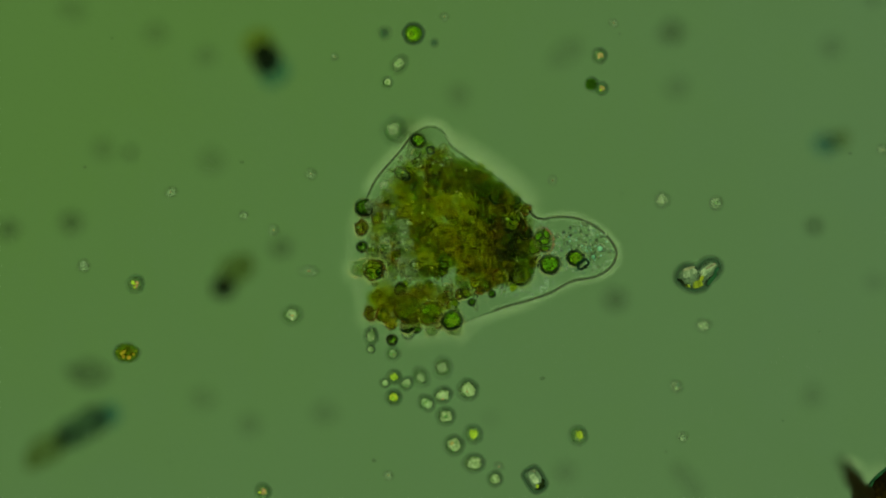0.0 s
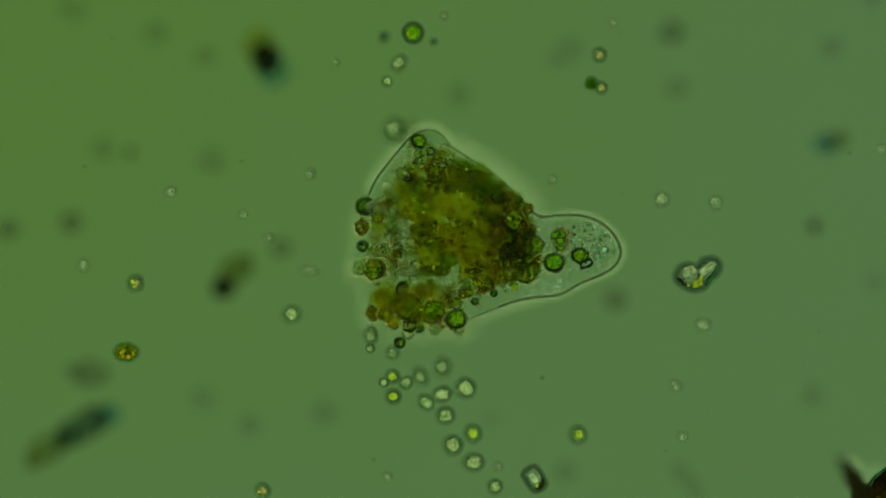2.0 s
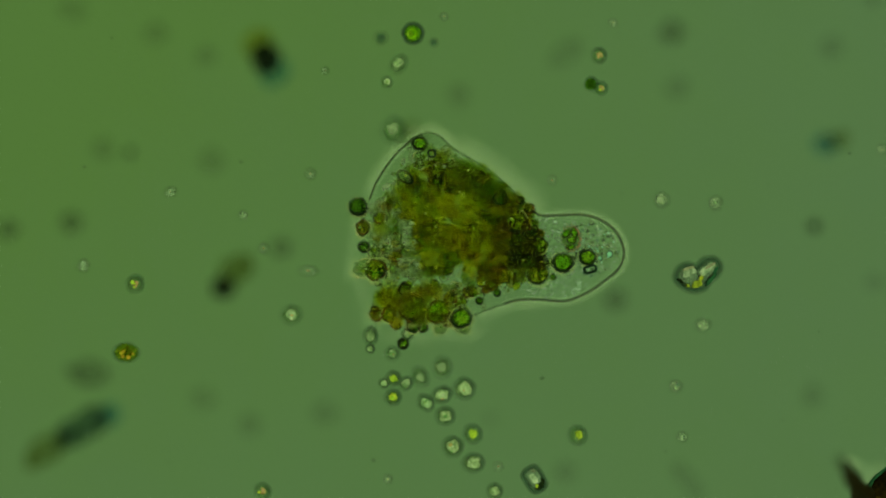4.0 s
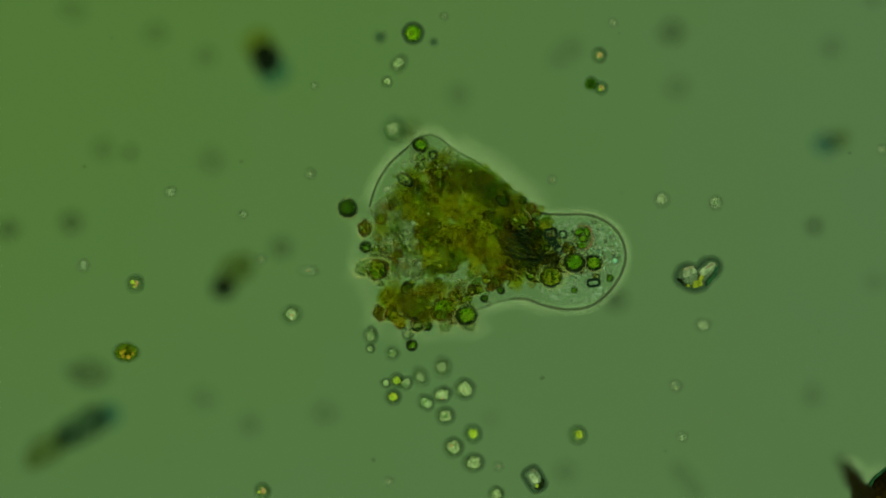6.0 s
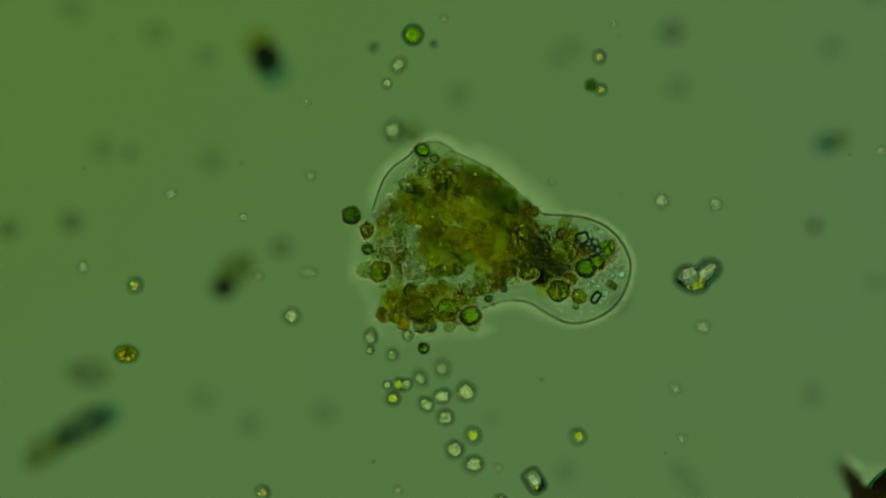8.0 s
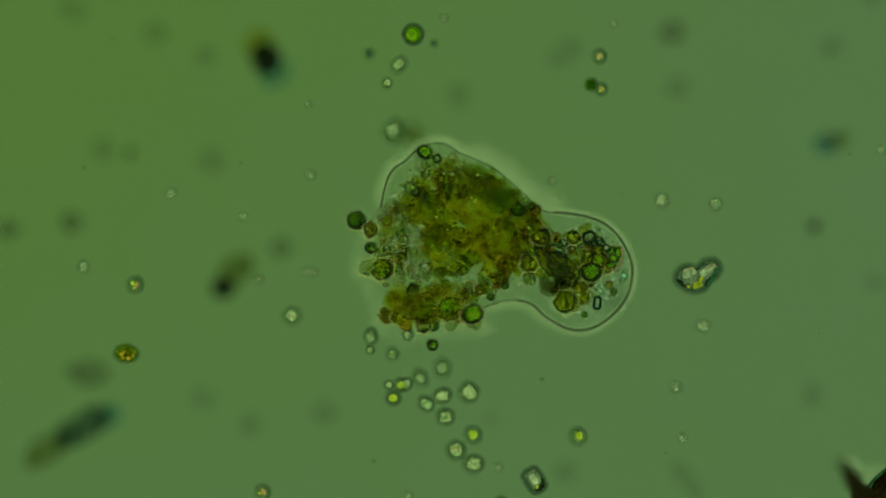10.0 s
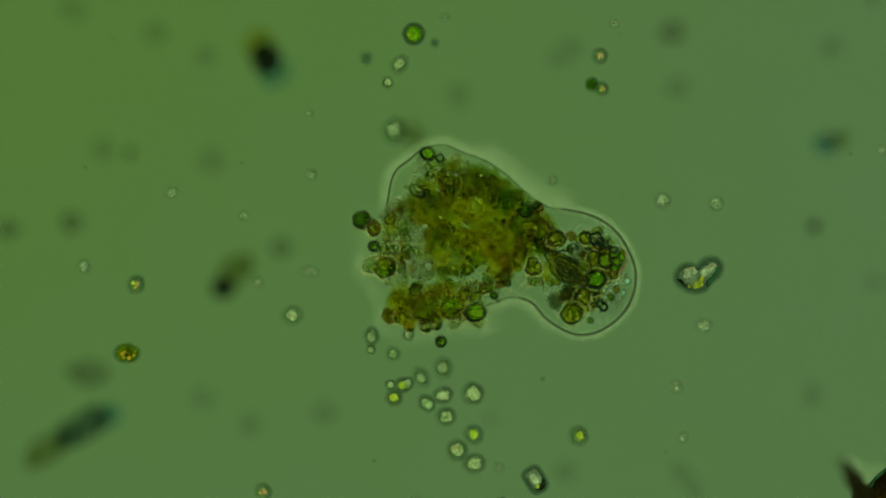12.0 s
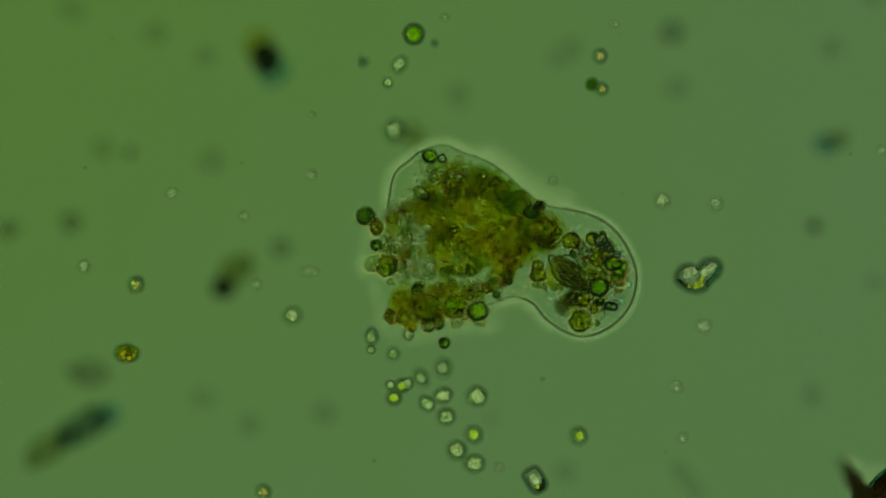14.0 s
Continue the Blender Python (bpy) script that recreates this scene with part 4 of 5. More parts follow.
for w, h, tilt, path in ((10, 9, 0.1, {0: (890, 400), 3: (905, 402), 5.5: (952, 412), 6.5: (1000, 418), 8: (1031, 419), 10.5: (1046, 420), 14: (1062, 424)}),
                         (6, 6, 0.0, {0: (910, 400), 3: (925, 402), 5.5: (977, 413), 6.5: (1018, 420), 8: (1053, 428), 10.5: (1062, 425), 14: (1078, 440)}),
                         (10, 5.5, {0: (0.6,), 3: (0.3,), 5.5: (0.2,), 6.5: (0.1,), 8: (1.0,), 10.5: (1.6,), 12: (2.4,), 14: (3.0,)}, {0: (1031, 468), 3: (1041, 468), 5.5: (1050, 492), 6.5: (1051, 511), 8: (1055, 524), 10.5: (1058, 537), 12: (1064, 540), 14: (1080, 541)}),
                         (6, 5, 0.5, {0: (900, 410), 3: (915, 412), 5.5: (960, 425), 6.5: (1000, 432), 8: (1042, 428), 10.5: (1054, 428), 12: (1062, 426), 14: (1064, 433)}),
                         (5, 5, 0.2, {0: (905, 415), 3: (920, 418), 5.5: (965, 430), 6.5: (1005, 440), 8: (1050, 436), 10.5: (1068, 428), 12: (1072, 436), 14: (1077, 438)}),
                         (6, 5, -0.6, {0: (910, 420), 3: (925, 425), 5.5: (970, 436), 6.5: (1012, 446), 8: (1058, 440), 10.5: (1078, 438), 12: (1085, 442), 14: (1090, 450)}),
                         (4, 6, 0.4, {0: (880, 400), 3: (890, 402), 5.5: (915, 405), 6.5: (940, 402), 8: (967, 417), 10.5: (1005, 431), 12: (1015, 436), 14: (1019, 443)}),
                         (6, 6, 0.2, {0: (762, 267), 3: (764, 271), 5.5: (767, 275), 8: (770, 279), 10.5: (775, 280), 14: (782, 280)})):
    gem = crystal("swallowed_crystal", box_outline(w * U, h * U), 0.07, amoeba, 0.006, (0.6 + 0.2 * w) * U, "small clear crystal with dark edges", CLEAR_CRYSTAL)
    carry(gem, 0, 0, 0.3, 0.3, path, tilt, {0: (0.28,), 14: (0.28,)} if not 800 < path[0][0] < 1000 else {0: (0.04,), 3: (0.06,), 5.5: (0.3,), 14: (0.3,)})

def rib_mesh(long, off, thick, material, seed):
    """A wavy tapering rib that bows together at both ends."""
    bm = bmesh.new()
    loops = []
    for i in range(15):
        f = i / 14 - 0.5
        y = off * (1 - 2.2 * f * f) + 6.5 * U * noise.noise(Vector((f * 4, seed, 5.0)))
        w = thick * (1.05 - 3.4 * f * f) * (1 + 0.5 * noise.noise(Vector((f * 6, seed, 1.0))))
        loops.append([bm.verts.new((f * long, y + w * math.cos(j * math.pi / 3), w * math.sin(j * math.pi / 3) - 20 * U * f * f)) for j in range(6)])
    for a, b in zip(loops, loops[1:]):
        for j in range(6):
            bm.faces.new((a[j], a[(j + 1) % 6], b[(j + 1) % 6], b[j]))
    bm.faces.new(list(reversed(loops[0])))
    bm.faces.new(loops[-1])
    bmesh.ops.recalc_face_normals(bm, faces=bm.faces)
    return done(bm, material)


# the dark ribbed husk that streams into the pseudopod
husk = part("swallowed_husk", blob(37 * U, HUSK_STUFF, 3.3, 0.25, 3, (1.05, 0.58, 0.34)), amoeba, label="dark brown ribbed husk")
for k in (-4, -2.6, -1.5, -0.4, 0.8, 2, 3, 4):
    long = (72 - 1.9 * k * k + 9 * math.sin(k * 2.3)) * U
    part("rib", rib_mesh(long, 4.6 * k * U, rng.uniform(1.3, 2.5) * U, MURK_RIB if k in (-1.5, 2) else WALL, k), husk, (5 * math.sin(k * 4.1) * U, 0, (21 - 0.5 * k * k) * U))
part("husk_edge", ring(37 * U, 2.0 * U, WALL, 2.6, 0.3, n=40), husk, (0, 0, 8 * U), "black wrinkled edge").scale = (1.04, 0.6, 1)
part("husk_end", blob(17 * U, MURK, 1.7, 0.4, 3, (1.2, 0.7, 0.4)), husk, (20 * U, -1 * U, 0.04), "blackish end")
carry(husk, 0, 0, 0.33, -0.2, {0: (868, 420), 3: (880, 424), 5.5: (905, 434), 6.5: (935, 440), 8: (957, 450), 10.5: (993, 469), 12: (1003, 476), 14: (1008, 484)}, -0.5, {0: (0.05,), 3: (0.08,), 5.5: (0.2,), 6.5: (0.29,), 8: (0.33,), 14: (0.33,)})

# small cells that crowd round the husk
HUSK = {0: (868, 420), 3: (880, 424), 5.5: (905, 434), 6.5: (935, 440), 8: (957, 450), 10.5: (993, 469), 12: (1003, 476), 14: (1008, 484)}


def crowd(dx, dy):
    """The way of a thing that ends beside the husk: spread through the middle at first, drawn together as the pseudopod fills."""
    return {t: (q[0] - back + dx * g, q[1] + dy * g) for (t, q), g, back in zip(HUSK.items(), (1.2, 1.15, 1.0, 0.92, 0.9, 0.95, 1, 1), (40, 36, 24, 12, 4, 0, 0, 0))}


for k in range(16):
    a = k * 2.4
    d = 0.25 + 0.75 * math.sqrt(k / 16)
    dx, dy = 26 + 58 * d * math.cos(a), 4 + 60 * d * math.sin(a)
    way = crowd(dx, dy)
    swallowed(0, 0, rng.uniform(5, 9), rng.choice(("olive", "olive", "brown", "green", "deep", "yellow", "shell")), 0.22, way, seed=k * 1.7)
swallowed(905, 372, 8, "olive", 0.26)
swallowed(915, 355, 6, "deep", 0.26)
swallowed(925, 400, 8, "brown", 0.26)
swallowed(880, 340, 7, "olive", 0.26)
swallowed(840, 310, 8, "deep", 0.12)
swallowed(815, 305, 9, "olive", 0.12)
swallowed(900, 410, 10, "yellow", 0.12)
swallowed(780, 310, 7, "brown", 0.12)
swallowed(860, 360, 8, "yellow", 0.12)
swallowed(825, 520, 8, "olive", 0.26)
swallowed(850, 515, 7, "brown", 0.26)
swallowed(790, 510, 8, "pale", 0.26)
swallowed(760, 505, 7, "olive", 0.26)
swallowed(870, 520, 6, "deep", 0.26)
swallowed(700, 420, 8, "pale", 0.26)
swallowed(720, 440, 7, "pale", 0.26)
swallowed(680, 440, 8, "pale", 0.26)
swallowed(690, 475, 8, "pale", 0.26)

# soft lumps that stream along with the husk
for dx, dy, key, size in ((4, 44, "murk", 0), (-6, -2, "olive", 0), (34, 22, "yellow", 0), (60, -22, "olive", 0), (76, -8, "dark", 0), (34, -14, "olive", 0), (46, 4, "olive", 0), (62, -6, "yellow", 0), (24, 52, "olive", 0),
                          (66, -32, "olive", 0), (10, 66, "yellow", 0), (-36, 4, "yellow", 0), (28, -40, "pale", 0), (24, -26, "pale", 0)):
    way = crowd(dx, dy)
    carry(part("endoplasm_lump", rng.choice(lumps[key][size]), amoeba), 0, 0, rng.uniform(0.14, 0.2), 0.4, way, rng.uniform(0, 6.28))

# fine granules of the clear cytoplasm
specks = [blob(r * U, stuff, r, 0.2, 1) for r, stuff in ((1.8, GREEN_DEEP), (2.4, CORE_PALE), (2.0, TEAL), (1.4, TEAL), (3.0, PALE), (3.6, DUST_GREY), (5.0, PALE), (1.6, WALL_BROWN), (3.4, TEAL_CLEAR), (2.4, DUST_GREY), (1.6, CORE_WHITE))]
for i in range(150):
    a, d = rng.uniform(0, 6.28), math.sqrt(rng.random())
    x, y = 1030 + 52 * d * math.cos(a), 440 + 46 * d * math.sin(a)
    speck = part("cytoplasm_granule", rng.choice(specks), amoeba)
    carry(speck, 0, 0, rng.uniform(0.08, 0.28), 0, {0: (x, y), 3: (x + 11, y), 5.5: (x + 16, 445 + (y - 440) * 1.25), 8: (x + 22, 465 + (y - 440) * 1.5), 14: (x + 30, 485 + (y - 440) * 1.8)})

# grit in the dense middle
grit = [blob(r * U, stuff, r * 3, 0.4, 1, (1.2, 0.9, 0.8)) for r, stuff in ((1.5, WALL), (2.2, WALL_SOFT), (3.0, GREEN_DEEP), (2.0, GLINT), (1.5, GLINT), (2.6, ALGA_YELLOW), (3.2, ALGA_BROWN), (2.4, ALGA_OLIVE))]
count = 0
while count < 165:
    x, y = rng.uniform(690, 945), rng.uniform(285, 500)
    if inside(x, y, CORE):
        count += 1
        carry(part("cytoplasm_granule", rng.choice(grit), amoeba), x, y, rng.uniform(0.2, 0.3), rng.uniform(-1, 1), turn=rng.uniform(0, 6.28))

# ragged flakes and fine threads all through the middle
def thread_mesh(long, bend, thick, material, seed):
    """A fine crooked thread."""
    bm = bmesh.new()
    loops = []
    for i in range(11):
        f = i / 10 - 0.5
        c = Vector((f * long, bend * noise.noise(Vector((f * 3.5, seed, 2.0))) * 2, 0.3 * bend * noise.noise(Vector((f * 4, seed, 8.0)))))
        w = thick * (1.1 - 3.2 * f * f)
        loops.append([bm.verts.new(c + Vector((0, w * math.cos(j * math.pi / 2), w * math.sin(j * math.pi / 2)))) for j in range(4)])
    for a, b in zip(loops, loops[1:]):
        for j in range(4):
            bm.faces.new((a[j], a[(j + 1) % 4], b[(j + 1) % 4], b[j]))
    bm.faces.new(list(reversed(loops[0])))
    bm.faces.new(loops[-1])
    bmesh.ops.recalc_face_normals(bm, faces=bm.faces)
    return done(bm, material)


flakes = {key: [blob(r * U, stuff, r + k, 0.7, 3, (1.35, 0.85, 0.3), 1.7) for k, r in enumerate((5, 7, 10, 14))] for key, stuff in (("dark", FLAKE_DARK), ("moss", FLAKE_MOSS), ("amber", FLAKE_AMBER), ("rust", FLAKE_RUST))}
threads = [thread_mesh(long * U, 0.22 * long * U, thick * U, stuff, long + k) for k, (long, thick, stuff) in enumerate(((14, 1.0, THREAD), (22, 1.2, THREAD), (30, 1.1, THREAD), (10, 1.0, THREAD), (24, 1.3, THREAD)))]
count = 0
while count < 130:
    x, y = rng.uniform(690, 950), rng.uniform(280, 500)
    if not inside(x, y, CORE):
        continue
    count += 1
    if x > 800 and y < 340:
        key = rng.choice(("moss", "moss", "dark", "rust"))
    elif x > 835 and 380 < y < 485:
        key = rng.choice(("dark", "amber", "rust", "moss"))
    elif math.hypot((x - 830) / 1.6, y - 455) < 26 or math.hypot(x - 795, y - 375) < 40:
        key = rng.choice(("amber", "amber", "rust"))
    else:
        key = rng.choice(("dark", "amber", "moss", "rust", "amber"))
    carry(part("flake", rng.choice(flakes[key]), amoeba), x, y, rng.uniform(0.2, 0.3), rng.uniform(-0.5, 0.5), turn=rng.uniform(0, 6.28))
    if count % 2:
        x, y = x + rng.uniform(-9, 9), y + rng.uniform(-9, 9)
        carry(part("thread", rng.choice(threads), amoeba), x, y, rng.uniform(0.24, 0.32), rng.uniform(-0.5, 0.5), turn=rng.uniform(-0.9, 0.6))

# brownish smudges in the clear margin
count = 0
while count < 46:
    x, y = rng.uniform(660, 940), rng.uniform(255, 520)
    if inside(x, y, SIDE) or (y < 330 and 690 < x < 800 and y > 250 + 1.1 * abs(x - 760)) or (y > 490 and x > 740):
        count += 1
        carry(part("flake", rng.choice(flakes[rng.choice(("dark", "rust", "moss", "rust"))][:2]), amoeba), x, y, rng.uniform(0.18, 0.26), rng.uniform(-0.5, 0.5), turn=rng.uniform(0, 6.28))
        if count % 3 == 0:
            carry(part("thread", rng.choice(threads[:4]), amoeba), x + 8, y + 5, rng.uniform(0.22, 0.26), 0.2, turn=rng.uniform(0, 6.28))

# ragged matter between the cells of the tail
TAIL = [(655, 515), (700, 505), (760, 512), (815, 540), (800, 570), (740, 580), (690, 575), (655, 560)]
count = 0
while count < 24:
    x, y = rng.uniform(650, 815), rng.uniform(505, 580)
    if inside(x, y, TAIL):
        count += 1
        key = rng.choice(("dark", "dark", "moss", "rust", "amber"))
        carry(part("flake", rng.choice(flakes[key][:3]), amoeba), x, y, rng.uniform(0.2, 0.3), rng.uniform(-0.5, 0.5), turn=rng.uniform(0, 6.28))
        if count % 3 == 0:
            carry(part("thread", rng.choice(threads), amoeba), x + 6, y - 5, rng.uniform(0.26, 0.32), 0.2, turn=rng.uniform(0, 6.28))

# and between those that gather round the husk
for dx, dy in ((48, -62), (70, -45), (60, -30), (82, -12), (70, 5), (88, -25), (52, 22), (22, 45), (42, 52), (66, 55), (-42, 10), (-22, 20), (4, 40), (36, 10)):
    for k in range(2):
        ex, ey = dx + rng.uniform(-11, 11), dy + rng.uniform(-11, 11)
        way = crowd(ex, ey)
        key = rng.choice(("dark", "moss", "amber", "rust", "dark"))
        carry(part("flake", rng.choice(flakes[key][:3]), amoeba), 0, 0, rng.uniform(0.18, 0.26), 0.4, way, rng.uniform(0, 6.28))
        if k % 2:
            carry(part("thread", rng.choice(threads[:4]), amoeba), 0, 0, rng.uniform(0.28, 0.32), 0.4, {t: (q[0] + 5, q[1] + 4) for t, q in way.items()}, rng.uniform(0, 6.28))

# bright droplets at the front of the pseudopod
for r, stuff, path in ((5, TEAL, {0: (1062, 440), 3: (1075, 446), 5.5: (1086, 458), 6.5: (1093, 468), 8: (1102, 484), 10.5: (1106, 489), 12: (1110, 497), 14: (1111, 503)}),
                       (4, TEAL, {0: (1050, 455), 3: (1062, 456), 5.5: (1062, 462), 6.5: (1061, 459), 8: (1084, 487), 10.5: (1105, 497), 12: (1103, 518), 14: (1100, 532)}),
                       (6, GREEN_DEEP, {0: (905, 440), 3: (925, 452), 5.5: (1060, 486), 6.5: (1088, 500), 8: (1086, 505), 10.5: (1086, 518), 12: (1080, 526), 14: (1077, 541)}),
                       (3, CORE_PALE, {0: (1055, 430), 3: (1070, 432), 5.5: (1085, 448), 6.5: (1086, 452), 8: (1094, 470), 10.5: (1099, 503), 12: (1096, 528), 14: (1090, 535)}),
                       (6, ALGA_BROWN, {0: (895, 460), 3: (915, 462), 5.5: (1030, 490), 6.5: (1072, 492), 8: (1080, 500), 10.5: (1078, 505), 12: (1090, 512), 14: (1094, 512)}),
                       (5, GREEN_DEEP, {0: (940, 480), 3: (960, 480), 5.5: (1010, 510), 6.5: (1020, 520), 8: (1020, 540), 10.5: (1038, 560), 12: (1044, 567), 14: (1055, 571)})):
    bead = part("droplet", blob(r * U, stuff, r, 0.2, 3, (1, 1, 0.7)), amoeba)
    part("droplet_rim", soft_rim(1.15 * r * U, OLIVE_EDGE, r, 0.8, 0.4), bead, (0, 0, 0.01))
    carry(bead, 0, 0, 0.24, 0, path)

# small vacuoles and granules in the clear margin of the body
drops = [blob(r * U, stuff, r + k, 0.4, 2, (1.2, 0.9, 0.7)) for k, stuff in enumerate((ALGA_PALE, PALE, PALE, ALGA_OLIVE, CORE_FAINT, ALGA_PALE)) for r in (3.0, 4.5, 6.5)]
drop_walls = [ring(r * U, 0.8 * U, WALL_SOFT, r, 0.2, n=18, k=6) for r in (4.0, 5.5, 7.0)]
margin = [(float(a), float(b)) for a, b in body_line]
count = 0
while count < 250:
    x, y = rng.uniform(650, 960), rng.uniform(250, 575)
    if not inside(x, y, margin) or (inside(x, y, CORE) and rng.random() < 0.7) or not inside(800 + (x - 800) / 0.95, 410 + (y - 410) / 0.95, margin):
        continue
    count += 1
    drop = part("vacuole", rng.choice(drops), amoeba)
    if rng.random() < 0.15:
        part("vacuole_wall", rng.choice(drop_walls), drop)
    carry(drop, x, y, rng.uniform(0.12, 0.26), rng.uniform(-0.5, 0.5), turn=rng.uniform(0, 6.28))

# the dark alga that trails under the belly
trail = swallowed(694, 602, 9, "green", 0.06, {0: (694, 602), 1.5: (708, 608), 3: (709, 607), 5.5: (723, 612), 6.5: (737, 612), 8: (751, 614), 10.5: (770, 608), 12: (780, 604), 14: (786, 606)})

part("black_edge", crescent(8.5 * U, 4 * U, 2.4 - 694 * 0.37 - 602 * 0.11, 2.6, WALL), trail, (0, 0, 0.07), "black edge")
part("chloroplast", blob(4.5 * U, GREEN, 1.0, 0.4, 3, (1.2, 0.8, 0.5)), trail, (2 * U, -2 * U, 0.035))


# ---- free cells and grains on the slide ----
KINDS = {"pale": (GRAIN, CORE_PALE, "pale grey-green cell with a whitish core", 0.68), "yellow": (GRAIN, CORE_YELLOW, "round cell with a bright yellow-green core", 0.54),
         "orange": (GRAIN, CORE_ORANGE, "small green cell with a pale orange core", 0.45), "ghost": (GHOST, CORE_ORANGE, "faint ghostly empty cell", 0.16),
         "glimmer": (GHOST, CORE_FAINT, "faint clear cell with a few bright flecks", 0.62), "mist": (GRAIN, CORE_PALE, "soft pale cell with a granular core", 0.6), "haze": (GRAIN, CORE_HAZE, "smooth pale oval cell with a dim rim", 0.58), "shade": (SHADE, SHADE, "dim blurred green cell", 0.5), "dark": (GREEN_DEEP, GREEN_DEEP, "small dark green round cell", 0.5)}


FLECKS = {"mist": (CORE_FAINT, CORE_WHITE, CORE_ORANGE, LEAF), "glimmer": (CORE_FAINT, CORE_PALE, TEAL_CLEAR, CORE_FAINT), "pale": (CORE_WHITE, CORE_WHITE, CORE_ORANGE, LEAF, LEAF), "yellow": (CORE_YELLOW, CORE_YELLOW, LEAF), "orange": (CORE_ORANGE, CORE_ORANGE, CORE_YELLOW)}


def free_cell(x, y, r, sort, stretch=1.0, turn=0.0, path=None):
    fill, core, label, share = KINDS[sort]
    seed = x * 0.23 + y * 0.71
    cell = thing("water_cell", at(x, y), label, "cell", "free cells in the water", turn=radians(turn))
    up = 0.75 * r * U
    b = part("cell_body", blob(r * U * 0.84, fill, seed, 0.15, 3, (stretch, 1, 0.85)), cell, (0, 0, up))
    # rim darker towards one fixed side, shading of oblique light painted in
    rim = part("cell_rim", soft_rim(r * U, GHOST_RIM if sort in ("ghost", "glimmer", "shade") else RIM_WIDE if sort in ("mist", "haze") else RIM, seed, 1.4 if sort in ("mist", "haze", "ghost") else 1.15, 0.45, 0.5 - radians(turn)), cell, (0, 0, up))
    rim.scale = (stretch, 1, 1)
    part("cell_core", blob(r * U * share * 1.08, core, seed + 2, 0.4, 3, (stretch, 1, 0.6), 1.7), cell, (0.08 * r * U, 0.04 * r * U, up + 0.45 * r * U))
    if sort in FLECKS:
        for k in range(1 if sort == "yellow" else 2 if r < 12 else 3):
            a, d = seed * 3 + k * 2.4, r * U * (0.1 + 0.13 * k)
            part("fleck", blob(r * U * rng.uniform(0.15, 0.29), rng.choice(FLECKS[sort]), seed + k, 0.3, 3, (1.15, 0.9, 0.5), 1.3), cell, (d * math.cos(a) * stretch, d * math.sin(a), up + 0.8 * r * U - 0.3 * d), turn=(0, 0, a))
    if path:
        moves(cell, [(t, Matrix.Translation(at(*between(path, t))) @ Matrix.Rotation(radians(turn), 4, "Z")) for t in TIMES])
    return cell


free_cell(768, 77, 9, "shade")
free_cell(706, 115, 13, "mist", 1.3, 50)
free_cell(685, 147, 10, "mist")
free_cell(697, 232, 20, "haze", 1.15, 75)
free_cell(1060, 100, 13, "orange")
free_cell(1046, 150, 12, "dark")
free_cell(1063, 158, 12, "orange")
free_cell(1085, 42, 8, "ghost")
free_cell(786, 31, 8, "ghost")
free_cell(550, 309, 10, "ghost")
free_cell(303, 341, 9, "ghost", 1.3, 20)
free_cell(431, 382, 9, "glimmer")
free_cell(149, 471, 12, "glimmer")
free_cell(241, 503, 15, "orange")
free_cell(517, 558, 16, "mist", 1.05, 30)
free_cell(977, 320, 9, "ghost")
free_cell(1170, 355, 14, "glimmer", 1, 60)
free_cell(1265, 361, 13, "glimmer")
free_cell(1559, 266, 9, "ghost")
free_cell(1243, 576, 12, "glimmer", 1.2, 0)
free_cell(1195, 684, 12, "glimmer", 1, 90)
free_cell(1207, 773, 10, "glimmer")
free_cell(1022, 770, 16, "yellow")
free_cell(466, 869, 14, "orange")
free_cell(657, 595, 12, "pale", 1.3, 90)
free_cell(656, 618, 8, "pale")
free_cell(695, 626, 12, "mist")
free_cell(722, 592, 10, "pale")
free_cell(696, 703, 14, "yellow")
free_cell(719, 679, 11, "pale", 1.2, 40)
free_cell(744, 667, 14, "haze", 1.2, -60)
free_cell(783, 651, 16, "haze", 1.1, 80)
free_cell(754, 713, 13, "pale", 1.2, -45)
free_cell(783, 699, 14, "pale", 1.2, 20)
free_cell(788, 736, 15, "pale", 1.1, 0)
free_cell(837, 768, 16, "yellow")
free_cell(838, 819, 16, "pale", 1.15, 0)
free_cell(882, 826, 9, "ghost")
free_cell(546, 480, 10, "ghost", 1.8, 0)
free_cell(680, 62, 13, "shade", path={0: (680, 60), 1.5: (681, 67), 3: (676, 70), 6.5: (672, 68), 7.5: (664, 80), 11: (650, 101), 14: (642, 110)})
free_cell(592, 102, 7, "ghost", path={0: (592, 102), 1.5: (598, 112), 3: (586, 114), 6.5: (553, 160), 7.5: (545, 180), 11: (547, 187), 12.5: (548, 209), 14: (552, 203)})
free_cell(484, 408, 10, "ghost", path={0: (484, 408), 1.5: (480, 420), 3: (470, 431), 6.5: (462, 465), 7.5: (460, 485), 11: (458, 497), 14: (454, 503)})
free_cell(687, 842, 9, "ghost", path={0: (687, 841), 3: (686, 846), 6.5: (690, 854), 7.5: (700, 862), 11: (732, 882), 14: (740, 895)})
free_cell(697, 668, 13, "yellow", path={0: (697, 667), 3: (694, 668), 6.5: (704, 675), 8: (706, 678), 11: (711, 681), 14: (710, 682)})
free_cell(681, 678, 9, "pale", path={0: (681, 678), 3: (679, 679), 6.5: (684, 679), 11: (690, 681), 14: (690, 681)})
free_cell(827, 690, 18, "pale", path={0: (827, 689), 3: (822, 687), 6.5: (822, 689), 8: (824, 691), 11: (832, 693), 14: (842, 700)})
